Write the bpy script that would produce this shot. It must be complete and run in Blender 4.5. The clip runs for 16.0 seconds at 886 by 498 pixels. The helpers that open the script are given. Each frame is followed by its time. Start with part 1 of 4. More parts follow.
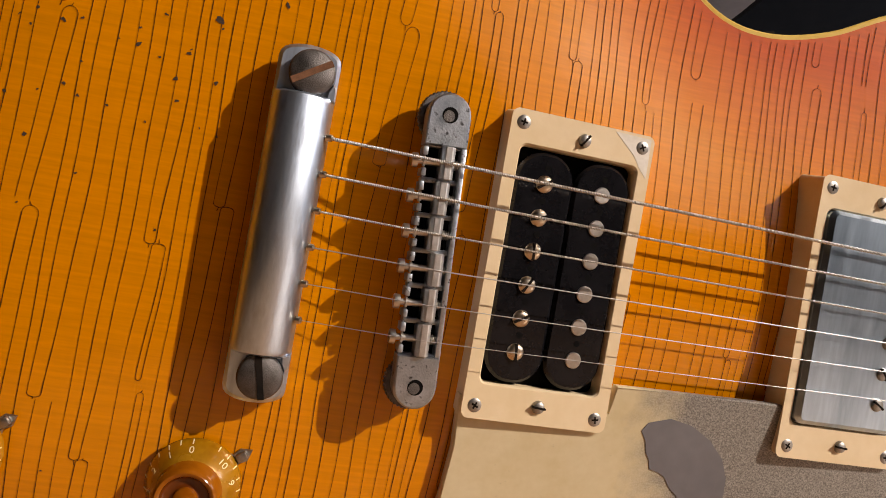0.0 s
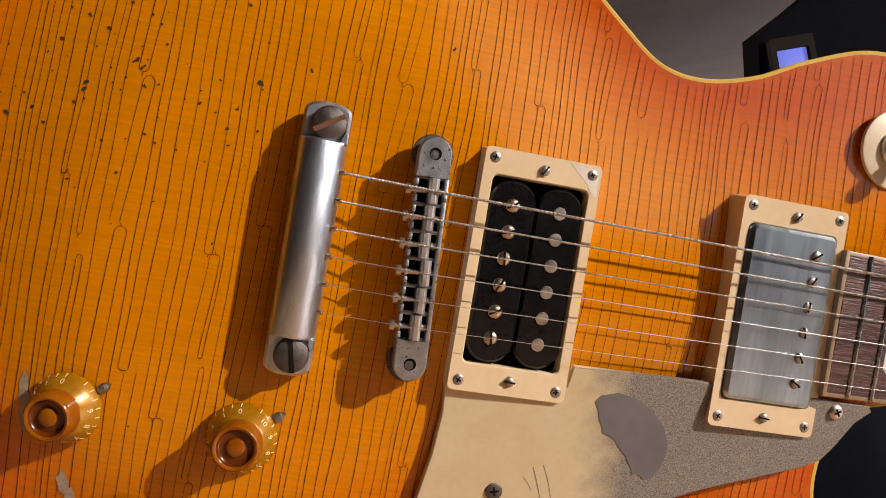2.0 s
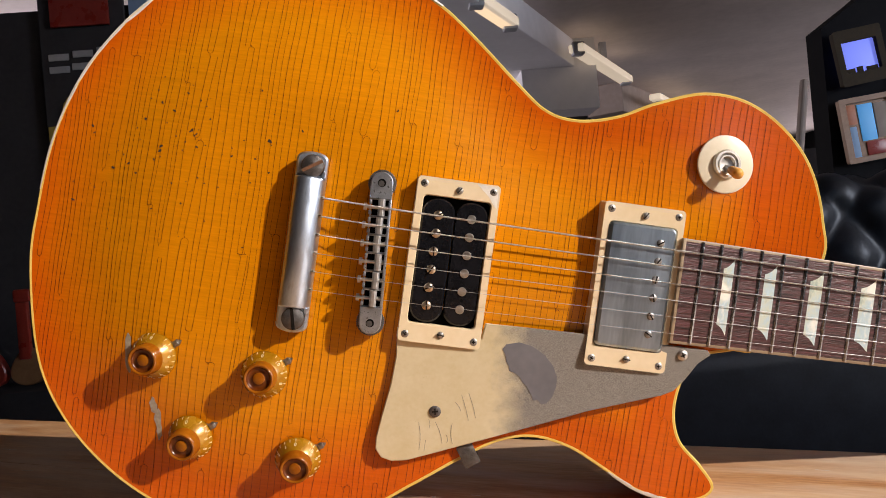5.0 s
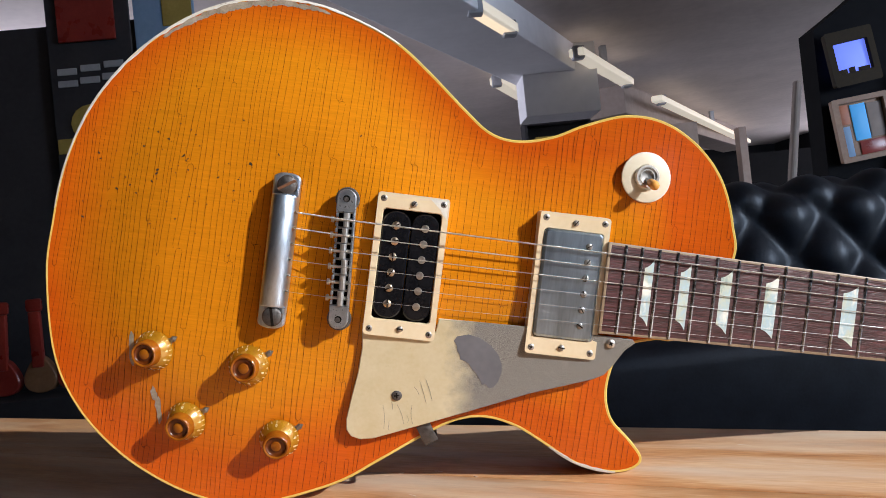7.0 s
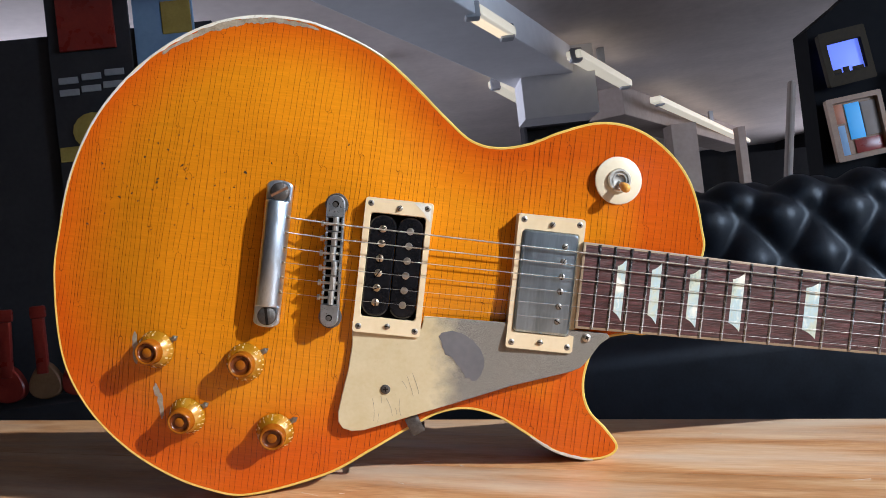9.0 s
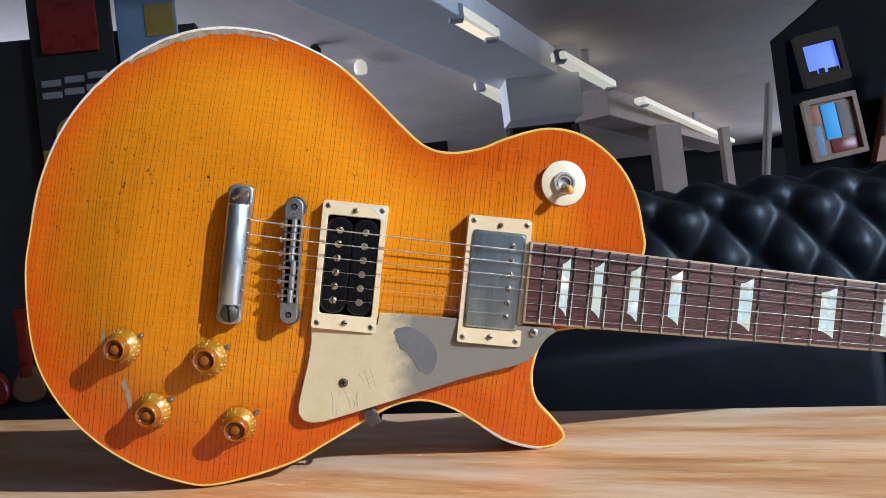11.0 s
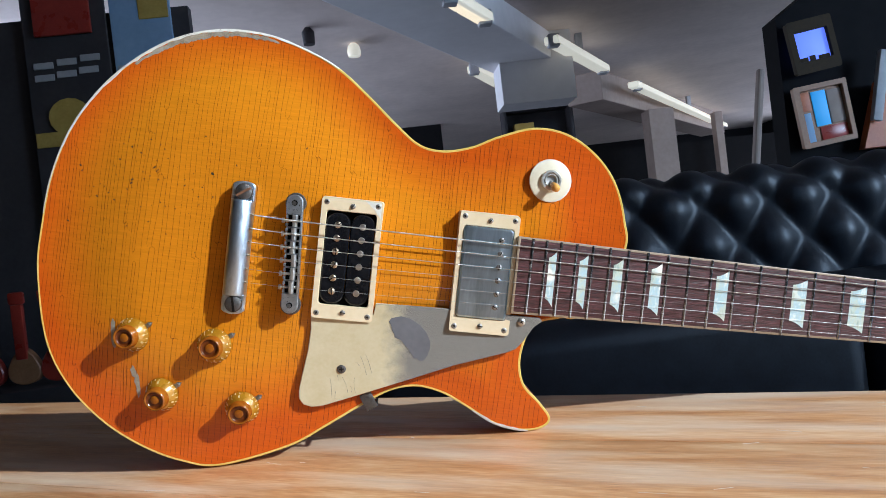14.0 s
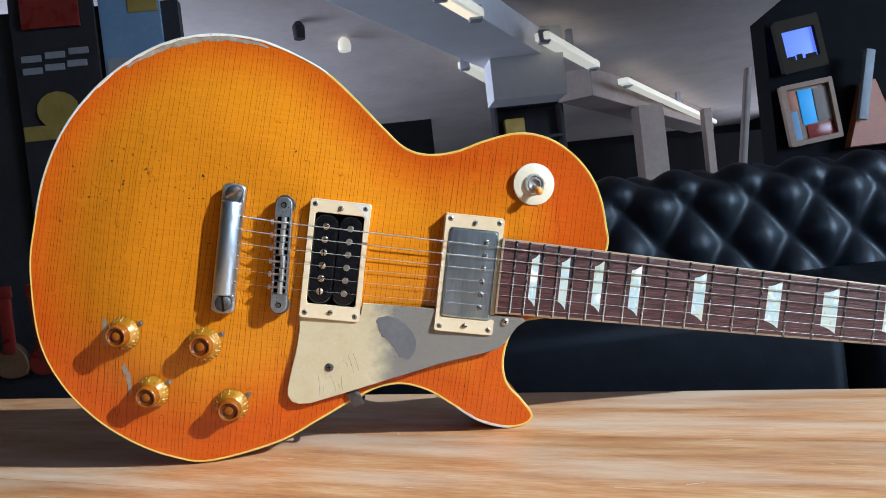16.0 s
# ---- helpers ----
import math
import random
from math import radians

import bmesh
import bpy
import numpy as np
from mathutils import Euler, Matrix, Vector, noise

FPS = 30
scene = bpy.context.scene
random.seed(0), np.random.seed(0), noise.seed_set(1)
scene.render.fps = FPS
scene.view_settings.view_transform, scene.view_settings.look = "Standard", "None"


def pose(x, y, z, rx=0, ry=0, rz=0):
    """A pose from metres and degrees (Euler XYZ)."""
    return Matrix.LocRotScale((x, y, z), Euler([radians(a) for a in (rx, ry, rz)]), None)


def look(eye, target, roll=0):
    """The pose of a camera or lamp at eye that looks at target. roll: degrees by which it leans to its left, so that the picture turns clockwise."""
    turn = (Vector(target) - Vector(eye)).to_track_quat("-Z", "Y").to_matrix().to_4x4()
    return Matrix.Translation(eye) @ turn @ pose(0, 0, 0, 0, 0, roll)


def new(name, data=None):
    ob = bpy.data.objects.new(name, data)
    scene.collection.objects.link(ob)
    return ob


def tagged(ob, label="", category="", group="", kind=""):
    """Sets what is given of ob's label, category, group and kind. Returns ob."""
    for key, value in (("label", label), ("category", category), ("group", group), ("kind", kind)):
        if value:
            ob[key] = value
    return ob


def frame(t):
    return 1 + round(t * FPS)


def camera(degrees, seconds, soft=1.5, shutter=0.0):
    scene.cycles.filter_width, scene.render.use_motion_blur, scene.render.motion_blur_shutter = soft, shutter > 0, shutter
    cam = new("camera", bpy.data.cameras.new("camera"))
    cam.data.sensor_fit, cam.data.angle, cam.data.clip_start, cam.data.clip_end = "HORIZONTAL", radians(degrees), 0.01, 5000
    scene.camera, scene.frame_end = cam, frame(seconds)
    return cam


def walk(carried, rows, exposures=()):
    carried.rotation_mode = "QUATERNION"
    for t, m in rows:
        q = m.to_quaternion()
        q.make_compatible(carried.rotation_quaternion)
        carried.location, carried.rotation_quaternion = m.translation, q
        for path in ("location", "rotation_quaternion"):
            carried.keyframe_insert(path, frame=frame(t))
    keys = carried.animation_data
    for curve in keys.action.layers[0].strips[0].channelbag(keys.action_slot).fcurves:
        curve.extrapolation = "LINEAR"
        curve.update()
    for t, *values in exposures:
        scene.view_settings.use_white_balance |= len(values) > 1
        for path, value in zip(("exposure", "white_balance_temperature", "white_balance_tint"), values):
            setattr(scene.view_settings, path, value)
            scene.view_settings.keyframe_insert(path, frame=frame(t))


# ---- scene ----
TABLE_Z = 0.58
# the guitar stands on its side and leans back; its own axes: x along the neck, y into the body, z to the bass side
GUITAR = pose(0, 0, TABLE_Z + 0.1563, 2.0, 0, 0) @ pose(0, 0, 0, 0, 12.6, 0)
cam = camera(63.0, 16.0, soft=0.9)
PATH = [
    (0.0, (-0.0407, -0.1894, 0.0014), (0.1884, 0.7839, -0.006), 9.91),
    (0.5, (-0.0377, -0.2024, 0.0026), (0.177, 0.7743, -0.0038), 9.83),
    (1.0, (-0.0356, -0.2177, 0.0048), (0.1643, 0.7621, -0.0018), 9.72),
    (1.5, (-0.0344, -0.2321, 0.0051), (0.1515, 0.7504, -0.0076), 9.69),
    (2.0, (-0.036, -0.2486, 0.0059), (0.1373, 0.7362, -0.0037), 9.54),
    (2.5, (-0.0352, -0.2633, 0.0056), (0.1211, 0.7243, -0.0051), 9.53),
    (3.0, (-0.0295, -0.2839, 0.0002), (0.0992, 0.7078, -0.0104), 9.34),
    (3.5, (-0.0282, -0.3045, 0.0012), (0.088, 0.6886, -0.0087), 9.06),
    (3.7, (-0.022, -0.3174, 0.006), (0.073, 0.6779, -0.0155), 8.9),
    (6.0, (0.0264, -0.4126, 0.0115), (0.0809, 0.5859, 0.0036), 7.35),
    (6.5, (0.0351, -0.4282, 0.0136), (0.0848, 0.5705, 0.0014), 7.07),
    (7.0, (0.0395, -0.4438, 0.017), (0.0901, 0.5548, 0.0061), 6.78),
    (7.5, (0.0437, -0.455, 0.0207), (0.0909, 0.5439, 0.0116), 6.53),
    (8.0, (0.0471, -0.4614, 0.0189), (0.0931, 0.5375, 0.0146), 6.31),
    (8.5, (0.0491, -0.4658, 0.0181), (0.0943, 0.5332, 0.0145), 6.2),
    (9.0, (0.0499, -0.4717, 0.0175), (0.0973, 0.5271, 0.0104), 6.11),
    (11.5, (0.0751, -0.5047, 0.0198), (0.1396, 0.4932, 0.016), 5.76),
    (12.0, (0.0733, -0.5101, 0.0234), (0.1391, 0.4877, 0.0153), 5.75),
    (12.5, (0.0744, -0.5154, 0.0228), (0.143, 0.4822, 0.0139), 5.77),
    (13.0, (0.0747, -0.5197, 0.0215), (0.1443, 0.4778, 0.0077), 5.8),
    (13.5, (0.0718, -0.5222, 0.024), (0.144, 0.475, 0.006), 5.82),
    (14.0, (0.0704, -0.5264, 0.0277), (0.1448, 0.4705, 0.001), 5.96),
    (14.5, (0.0691, -0.5304, 0.0281), (0.1476, 0.4662, 0.0014), 6.02),
    (15.0, (0.0707, -0.5357, 0.0283), (0.1526, 0.4606, 0.0007), 6.07),
    (15.5, (0.0706, -0.538, 0.0302), (0.1571, 0.4578, -0.0005), 6.1),
    (16.0, (0.0722, -0.5397, 0.0335), (0.1607, 0.4558, 0.0009), 6.19),
]

walk(cam, [(t, GUITAR @ look(eye, target, roll)) for t, eye, target, roll in PATH],
     exposures=[(0.0, -0.32, 6950, 20), (3.7, -0.14, 7000, 23), (5.9, 0.08, 5950, 13), (8.0, 0.14, 5600, 11), (11.5, 0.16, 5150, 5), (16.0, 0.20, 5030, 4)])

# ---- light ----
SUN_FROM = (GUITAR.to_3x3() @ Vector((1.22, -1.0, 1.14))).normalized()
world = bpy.data.worlds.new("sky")
scene.world = world
world.use_nodes = True
wn = world.node_tree.nodes
sky = wn.new("ShaderNodeTexSky")
sky.sky_type = "NISHITA"
sky.sun_disc = False
sky.sun_elevation = math.asin(SUN_FROM.z)
sky.sun_rotation = math.atan2(SUN_FROM.x, SUN_FROM.y)
world.node_tree.links.new(sky.outputs["Color"], wn["Background"].inputs["Color"])
wn["Background"].inputs["Strength"].default_value = 0.125
sun_data = bpy.data.lights.new("sun", "SUN")
sun_data.energy, sun_data.angle, sun_data.color = 4.9, radians(0.55), (1.0, 0.93, 0.82)
sun = new("sun", sun_data)
sun.rotation_mode = "QUATERNION"
sun.rotation_quaternion = SUN_FROM.to_track_quat("Z", "Y")


# ---- materials ----
def material(name, colours, rough=0.5, metal=0.0, scale=60.0, detail=4.0, bump=0.0, bump_scale=400.0, rough_var=0.12,
             stretch=(1, 1, 1), spots=None, spot_scale=20.0, spot_size=0.62, coat=0.0, spec=0.5, spot_soft=0.08, spot_stretch=False):
    """colours: dark to light, mixed by two scales of noise; spots: the colour of stains or worn places."""
    m = bpy.data.materials.new(name)
    m.use_nodes = True
    n, l = m.node_tree.nodes, m.node_tree.links
    b = n["Principled BSDF"]
    tc = n.new("ShaderNodeTexCoord")
    mp = n.new("ShaderNodeMapping")
    mp.inputs["Scale"].default_value = stretch
    l.new(tc.outputs["Object"], mp.inputs["Vector"])
    n1 = n.new("ShaderNodeTexNoise")
    n1.inputs["Scale"].default_value, n1.inputs["Detail"].default_value = scale, detail
    l.new(mp.outputs["Vector"], n1.inputs["Vector"])
    n2 = n.new("ShaderNodeTexNoise")
    n2.inputs["Scale"].default_value, n2.inputs["Detail"].default_value = scale * 6.3, 3
    l.new(mp.outputs["Vector"], n2.inputs["Vector"])
    mix = n.new("ShaderNodeMix")
    mix.inputs["Factor"].default_value = 0.35
    l.new(n1.outputs["Fac"], mix.inputs["A"])
    l.new(n2.outputs["Fac"], mix.inputs["B"])
    ramp = n.new("ShaderNodeValToRGB")
    els = ramp.color_ramp.elements
    els[0].position, els[1].position = 0.32, 0.68
    els[0].color, els[1].color = (*colours[0], 1), (*colours[-1], 1)
    for i, c in enumerate(colours[1:-1]):
        els.new(0.32 + 0.36 * (i + 1) / (len(colours) - 1)).color = (*c, 1)
    l.new(mix.outputs["Result"], ramp.inputs["Fac"])
    out = ramp.outputs["Color"]
    if spots:
        n3 = n.new("ShaderNodeTexNoise")
        n3.inputs["Scale"].default_value, n3.inputs["Detail"].default_value = spot_scale, 8
        l.new((mp if spot_stretch else tc).outputs["Vector" if spot_stretch else "Object"], n3.inputs["Vector"])
        r3 = n.new("ShaderNodeValToRGB")
        r3.color_ramp.elements[0].position, r3.color_ramp.elements[1].position = spot_size, spot_size + spot_soft
        l.new(n3.outputs["Fac"], r3.inputs["Fac"])
        mx = n.new("ShaderNodeMix")
        mx.data_type = "RGBA"
        l.new(r3.outputs["Color"], mx.inputs["Factor"])
        l.new(out, mx.inputs["A"])
        mx.inputs["B"].default_value = (*spots, 1)
        out = mx.outputs["Result"]
    l.new(out, b.inputs["Base Color"])
    rr = n.new("ShaderNodeMapRange")
    rr.inputs["To Min"].default_value, rr.inputs["To Max"].default_value = max(0.02, rough - rough_var), min(1, rough + rough_var)
    l.new(n1.outputs["Fac"], rr.inputs["Value"])
    l.new(rr.outputs["Result"], b.inputs["Roughness"])
    b.inputs["Metallic"].default_value = metal
    b.inputs["Specular IOR Level"].default_value = spec
    b.inputs["Coat Weight"].default_value = coat
    b.inputs["Coat Roughness"].default_value = 0.12
    if bump:
        n4 = n.new("ShaderNodeTexNoise")
        n4.inputs["Scale"].default_value, n4.inputs["Detail"].default_value = bump_scale, 4
        l.new(mp.outputs["Vector"], n4.inputs["Vector"])
        bp = n.new("ShaderNodeBump")
        bp.inputs["Strength"].default_value, bp.inputs["Distance"].default_value = bump, 0.001
        l.new(n4.outputs["Fac"], bp.inputs["Height"])
        l.new(bp.outputs["Normal"], b.inputs["Normal"])
    return m


def burst_material():
    """Faded cherry sunburst lacquer: amber in the middle, orange-red to the rim, fine maple grain across."""
    m = bpy.data.materials.new("sunburst_lacquer")
    m.use_nodes = True
    n, l = m.node_tree.nodes, m.node_tree.links
    b = n["Principled BSDF"]
    at = n.new("ShaderNodeAttribute")
    at.attribute_name = "from_rim"
    tc = n.new("ShaderNodeTexCoord")
    big = n.new("ShaderNodeTexNoise")
    big.inputs["Scale"].default_value, big.inputs["Detail"].default_value = 14, 3
    l.new(tc.outputs["Object"], big.inputs["Vector"])
    ad = n.new("ShaderNodeMath")
    ad.operation = "MULTIPLY_ADD"
    ad.inputs[1].default_value, ad.inputs[2].default_value = 0.26, -0.13
    l.new(big.outputs["Fac"], ad.inputs[0])
    su = n.new("ShaderNodeMath")
    l.new(at.outputs["Fac"], su.inputs[0])
    l.new(ad.outputs[0], su.inputs[1])
    ramp = n.new("ShaderNodeValToRGB")
    els = ramp.color_ramp.elements
    els[0].position, els[0].color = 0.0, (0.56, 0.090, 0.0015, 1)
    els[1].position, els[1].color = 0.56, (0.66, 0.226, 0.0006, 1)
    els.new(0.11).color = (0.60, 0.124, 0.0015, 1)
    els.new(0.28).color = (0.64, 0.166, 0.0012, 1)
    l.new(su.outputs[0], ramp.inputs["Fac"])
    mp = n.new("ShaderNodeMapping")
    mp.inputs["Scale"].default_value = (0.7, 11, 1)
    l.new(tc.outputs["Object"], mp.inputs["Vector"])
    gr = n.new("ShaderNodeTexNoise")
    gr.inputs["Scale"].default_value, gr.inputs["Detail"].default_value = 85, 8
    l.new(mp.outputs["Vector"], gr.inputs["Vector"])
    mr = n.new("ShaderNodeMapRange")
    mr.inputs["From Min"].default_value, mr.inputs["From Max"].default_value = 0.3, 0.7
    mr.inputs["To Min"].default_value, mr.inputs["To Max"].default_value = 0.89, 1.06
    l.new(gr.outputs["Fac"], mr.inputs["Value"])
    mx = n.new("ShaderNodeMix")
    mx.data_type, mx.blend_type = "RGBA", "MULTIPLY"
    mx.inputs["Factor"].default_value = 1.0
    l.new(ramp.outputs["Color"], mx.inputs["A"])
    l.new(mr.outputs["Result"], mx.inputs["B"])
    l.new(mx.outputs["Result"], b.inputs["Base Color"])
    sm = n.new("ShaderNodeTexNoise")
    sm.inputs["Scale"].default_value, sm.inputs["Detail"].default_value = 30, 6
    l.new(tc.outputs["Object"], sm.inputs["Vector"])
    rr = n.new("ShaderNodeMapRange")
    rr.inputs["To Min"].default_value, rr.inputs["To Max"].default_value = 0.10, 0.26
    b.inputs["Specular IOR Level"].default_value = 0.52
    l.new(sm.outputs["Fac"], rr.inputs["Value"])
    l.new(rr.outputs["Result"], b.inputs["Roughness"])
    fine = n.new("ShaderNodeTexNoise")
    fine.inputs["Scale"].default_value, fine.inputs["Detail"].default_value = 180, 5
    l.new(tc.outputs["Object"], fine.inputs["Vector"])
    bp = n.new("ShaderNodeBump")
    bp.inputs["Strength"].default_value, bp.inputs["Distance"].default_value = 0.10, 0.0006
    l.new(fine.outputs["Fac"], bp.inputs["Height"])
    l.new(bp.outputs["Normal"], b.inputs["Normal"])
    return m


def glow(name, colour, strength):
    m = bpy.data.materials.new(name)
    m.use_nodes = True
    b = m.node_tree.nodes["Principled BSDF"]
    b.inputs["Base Color"].default_value = (*colour, 1)
    b.inputs["Emission Color"].default_value = (*colour, 1)
    b.inputs["Emission Strength"].default_value = strength
    return m


M_TOP = burst_material()
M_SIDE = material("cherry_side", [(0.20, 0.03, 0.012), (0.30, 0.055, 0.02)], 0.3, scale=40, stretch=(1, 1, 4))
M_BIND = material("aged_binding", [(0.66, 0.43, 0.07), (0.78, 0.57, 0.14)], 0.35, scale=50)
M_WOOD_BARE = material("bare_maple", [(0.20, 0.15, 0.09), (0.44, 0.37, 0.28)], 0.7, scale=120, bump=0.3)
M_CHIP = material("chipped_white", [(0.62, 0.58, 0.50), (0.78, 0.75, 0.68)], 0.6, scale=150)
M_CRACK = material("crack_dirt", [(0.040, 0.012, 0.003), (0.080, 0.026, 0.005)], 0.8, scale=80, spec=0.1)
M_DING = material("dent_dirt", [(0.025, 0.015, 0.01), (0.06, 0.035, 0.02)], 0.8, scale=300)
M_NICKEL = material("aged_nickel", [(0.50, 0.60, 0.73), (0.70, 0.81, 0.94)], 0.40, 1.0, scale=70, bump=0.06, bump_scale=700, rough_var=0.10,
                    spots=(0.40, 0.46, 0.54), spot_scale=150, spot_size=0.52, spot_soft=0.20, spot_stretch=True, stretch=(1.8, 0.5, 1))
M_BRIDGE = material("pitted_nickel", [(0.32, 0.36, 0.40), (0.52, 0.56, 0.61)], 0.40, 0.95, scale=300, bump=0.12, bump_scale=1500,
                    spots=(0.10, 0.105, 0.11), spot_scale=600, spot_size=0.60)
M_SADDLE = material("saddle_metal", [(0.54, 0.54, 0.52), (0.70, 0.69, 0.67)], 0.42, 1.0, scale=400, bump=0.06, bump_scale=1200)
M_COVER = material("brushed_cover", [(0.34, 0.45, 0.57), (0.56, 0.69, 0.82)], 0.32, 1.0, scale=30, stretch=(4, 0.5, 1), rough_var=0.10, bump=0.03, bump_scale=300)
M_STEEL = material("screw_steel", [(0.50, 0.48, 0.44), (0.70, 0.67, 0.62)], 0.36, 1.0, scale=200)
M_DARKSTEEL = material("oxidised_steel", [(0.07, 0.065, 0.06), (0.16, 0.15, 0.145)], 0.45, 0.8, scale=300, bump=0.25, bump_scale=3500)
M_SCREW = material("dull_screw", [(0.24, 0.23, 0.21), (0.40, 0.38, 0.35)], 0.4, 0.9, scale=300)
M_FRET = material("fret_wire", [(0.30, 0.31, 0.32), (0.46, 0.47, 0.48)], 0.25, 1.0, scale=300)
M_RUST = material("rust", [(0.10, 0.040, 0.015), (0.20, 0.09, 0.04)], 0.85, scale=500)
M_BRASS = material("worn_pole", [(0.48, 0.38, 0.26), (0.66, 0.56, 0.44)], 0.3, 1.0, scale=200)
M_CREAM = material("aged_cream_plastic", [(0.70, 0.555, 0.335), (0.77, 0.635, 0.43)], 0.35, scale=45, bump=0.05)
M_BLACKPL = material("black_plastic", [(0.005, 0.005, 0.006), (0.010, 0.010, 0.012)], 0.13, scale=120, rough_var=0.05, spec=0.28, bump=0.03, bump_scale=220)
# near-black that stands in for the shade inside recesses and holes
M_BLACK = material("black_recess_shade", [(0.003, 0.003, 0.003), (0.006, 0.006, 0.006)], 0.8, spec=0.05)
# dark of the screw slots: shade put into the colour
M_SLOT = material("slot_shade", [(0.006, 0.005, 0.004), (0.018, 0.013, 0.010)], 0.9, scale=300, spec=0.1)
M_STRING = material("string_steel", [(0.50, 0.50, 0.49), (0.64, 0.64, 0.63)], 0.44, 0.85, scale=300)
M_ROSE = material("rosewood", [(0.006, 0.003, 0.004), (0.055, 0.016, 0.015), (0.14, 0.040, 0.045)], 0.36, spec=0.7, scale=70, stretch=(0.8, 14, 1), bump=0.35, bump_scale=120)
M_PEARL = material("pearl_inlay", [(0.26, 0.38, 0.36), (0.62, 0.66, 0.54), (0.50, 0.64, 0.68), (0.86, 0.86, 0.76)], 0.20, scale=55, stretch=(1.5, 0.7, 1), spots=(0.92, 0.90, 0.80), spot_scale=45, spot_size=0.56)
M_KNOB = material("golden_skirt", [(0.29, 0.120, 0.003), (0.42, 0.205, 0.007)], 0.26, 0.2, scale=90, coat=0.6)
M_KNOBSIDE = material("amber_side", [(0.20, 0.050, 0.002), (0.31, 0.10, 0.004)], 0.14, scale=60, spec=0.4)
M_FIG = material("pale_figures", [(0.70, 0.58, 0.26), (0.80, 0.68, 0.36)], 0.6)
M_KNOBWELL = material("brown_well", [(0.07, 0.014, 0.002), (0.13, 0.03, 0.003)], 0.2, scale=90)
M_TIP = material("amber_tip", [(0.70, 0.32, 0.05), (0.80, 0.42, 0.10)], 0.2)

# ---- guitar ----
# body outline in mm: bass side from the strap end to the neck, then the cutaway, horn and treble side
OUTLINE = [(-193, -36), (-193, -1), (-189, 38), (-177, 76), (-157, 108), (-133, 132), (-105, 150), (-72, 160), (-37, 160),
           (-7, 152), (20, 140), (43, 123), (67, 103), (85, 90), (103, 87), (124, 92), (144, 102), (170, 111), (195, 109),
           (218, 96), (235, 76), (245, 49), (247, 24), (222, -24), (204, -30), (189, -35), (181, -46), (178, -66), (183, -83), (196, -95),
           (205, -106), (200, -114), (185, -118), (163, -115), (140, -104), (122, -96), (102, -93), (83, -98), (63, -111),
           (39, -129), (10, -149), (-40, -169), (-70, -169), (-101, -161), (-133, -145), (-162, -120), (-182, -87)]


def spline(points, steps=8):
    """A closed smooth line through the points."""
    p = [Vector((x / 1000, y / 1000)) for x, y in points]
    out = []
    for i in range(len(p)):
        a, b, c, d = p[i - 1], p[i], p[(i + 1) % len(p)], p[(i + 2) % len(p)]
        for s in range(steps):
            t = s / steps
            out.append(0.5 * (2 * b + (c - a) * t + (2 * a - 5 * b + 4 * c - d) * t * t + (3 * b - a - 3 * c + d) * t ** 3))
    return np.array([tuple(q) for q in out])


RIM = spline(OUTLINE)


def rim_w(u):
    """Height of the rim, seen from the plane of the fretboard."""
    return -(0.007 + (0.25 - u) * 0.0787)


def from_rim(pts):
    """Signed distance of points to the outline; inside is positive."""
    pts = np.asarray(pts, float).reshape(-1, 2)
    a, b = RIM, np.roll(RIM, -1, 0)
    best = np.full(len(pts), 9.0)
    inside = np.zeros(len(pts), bool)
    for (ax, ay), (bx, by) in zip(a, b):
        ex, ey = bx - ax, by - ay
        px, py = pts[:, 0] - ax, pts[:, 1] - ay
        t = np.clip((px * ex + py * ey) / (ex * ex + ey * ey + 1e-12), 0, 1)
        best = np.minimum(best, np.hypot(px - t * ex, py - t * ey))
        if ay != by:
            cross = ((ay > pts[:, 1]) != (by > pts[:, 1])) & (pts[:, 0] < ex * (pts[:, 1] - ay) / ey + ax)
            inside ^= cross
    return np.where(inside, best, -best)


def arch(u, d):
    """Rise of the carving over the rim; it flattens towards the neck."""
    t = np.clip((d - 0.004) / 0.085, 0, 1)
    s = np.clip((u - 0.02) / 0.14, 0, 1)
    return (0.0125 - 0.0065 * s * s * (3 - 2 * s)) * t * t * (3 - 2 * t)


STEP, U0, V0 = 0.002, -0.21, -0.19
GU, GV = np.meshgrid(np.arange(U0, 0.27, STEP), np.arange(V0, 0.18, STEP), indexing="ij")
LIFT = arch(GU, from_rim(np.stack([GU.ravel(), GV.ravel()], 1)).reshape(GU.shape))
for _ in range(3):
    for ax in (0, 1):
        LIFT = sum(np.roll(LIFT, k, ax) for k in range(-3, 4)) / 7


def lift(pts):
    """Smooth rise of the top over the rim at points (u, v)."""
    pts = np.asarray(pts, float).reshape(-1, 2)
    x, y = (pts[:, 0] - U0) / STEP, (pts[:, 1] - V0) / STEP
    i = np.clip(x.astype(int), 0, LIFT.shape[0] - 2)
    j = np.clip(y.astype(int), 0, LIFT.shape[1] - 2)
    a, c = x - i, y - j
    return (LIFT[i, j] * (1 - a) * (1 - c) + LIFT[i + 1, j] * a * (1 - c) + LIFT[i, j + 1] * (1 - a) * c + LIFT[i + 1, j + 1] * a * c)


def top_w(u, v):
    """Height of the carved top."""
    return rim_w(u) + float(lift([(u, v)])[0])


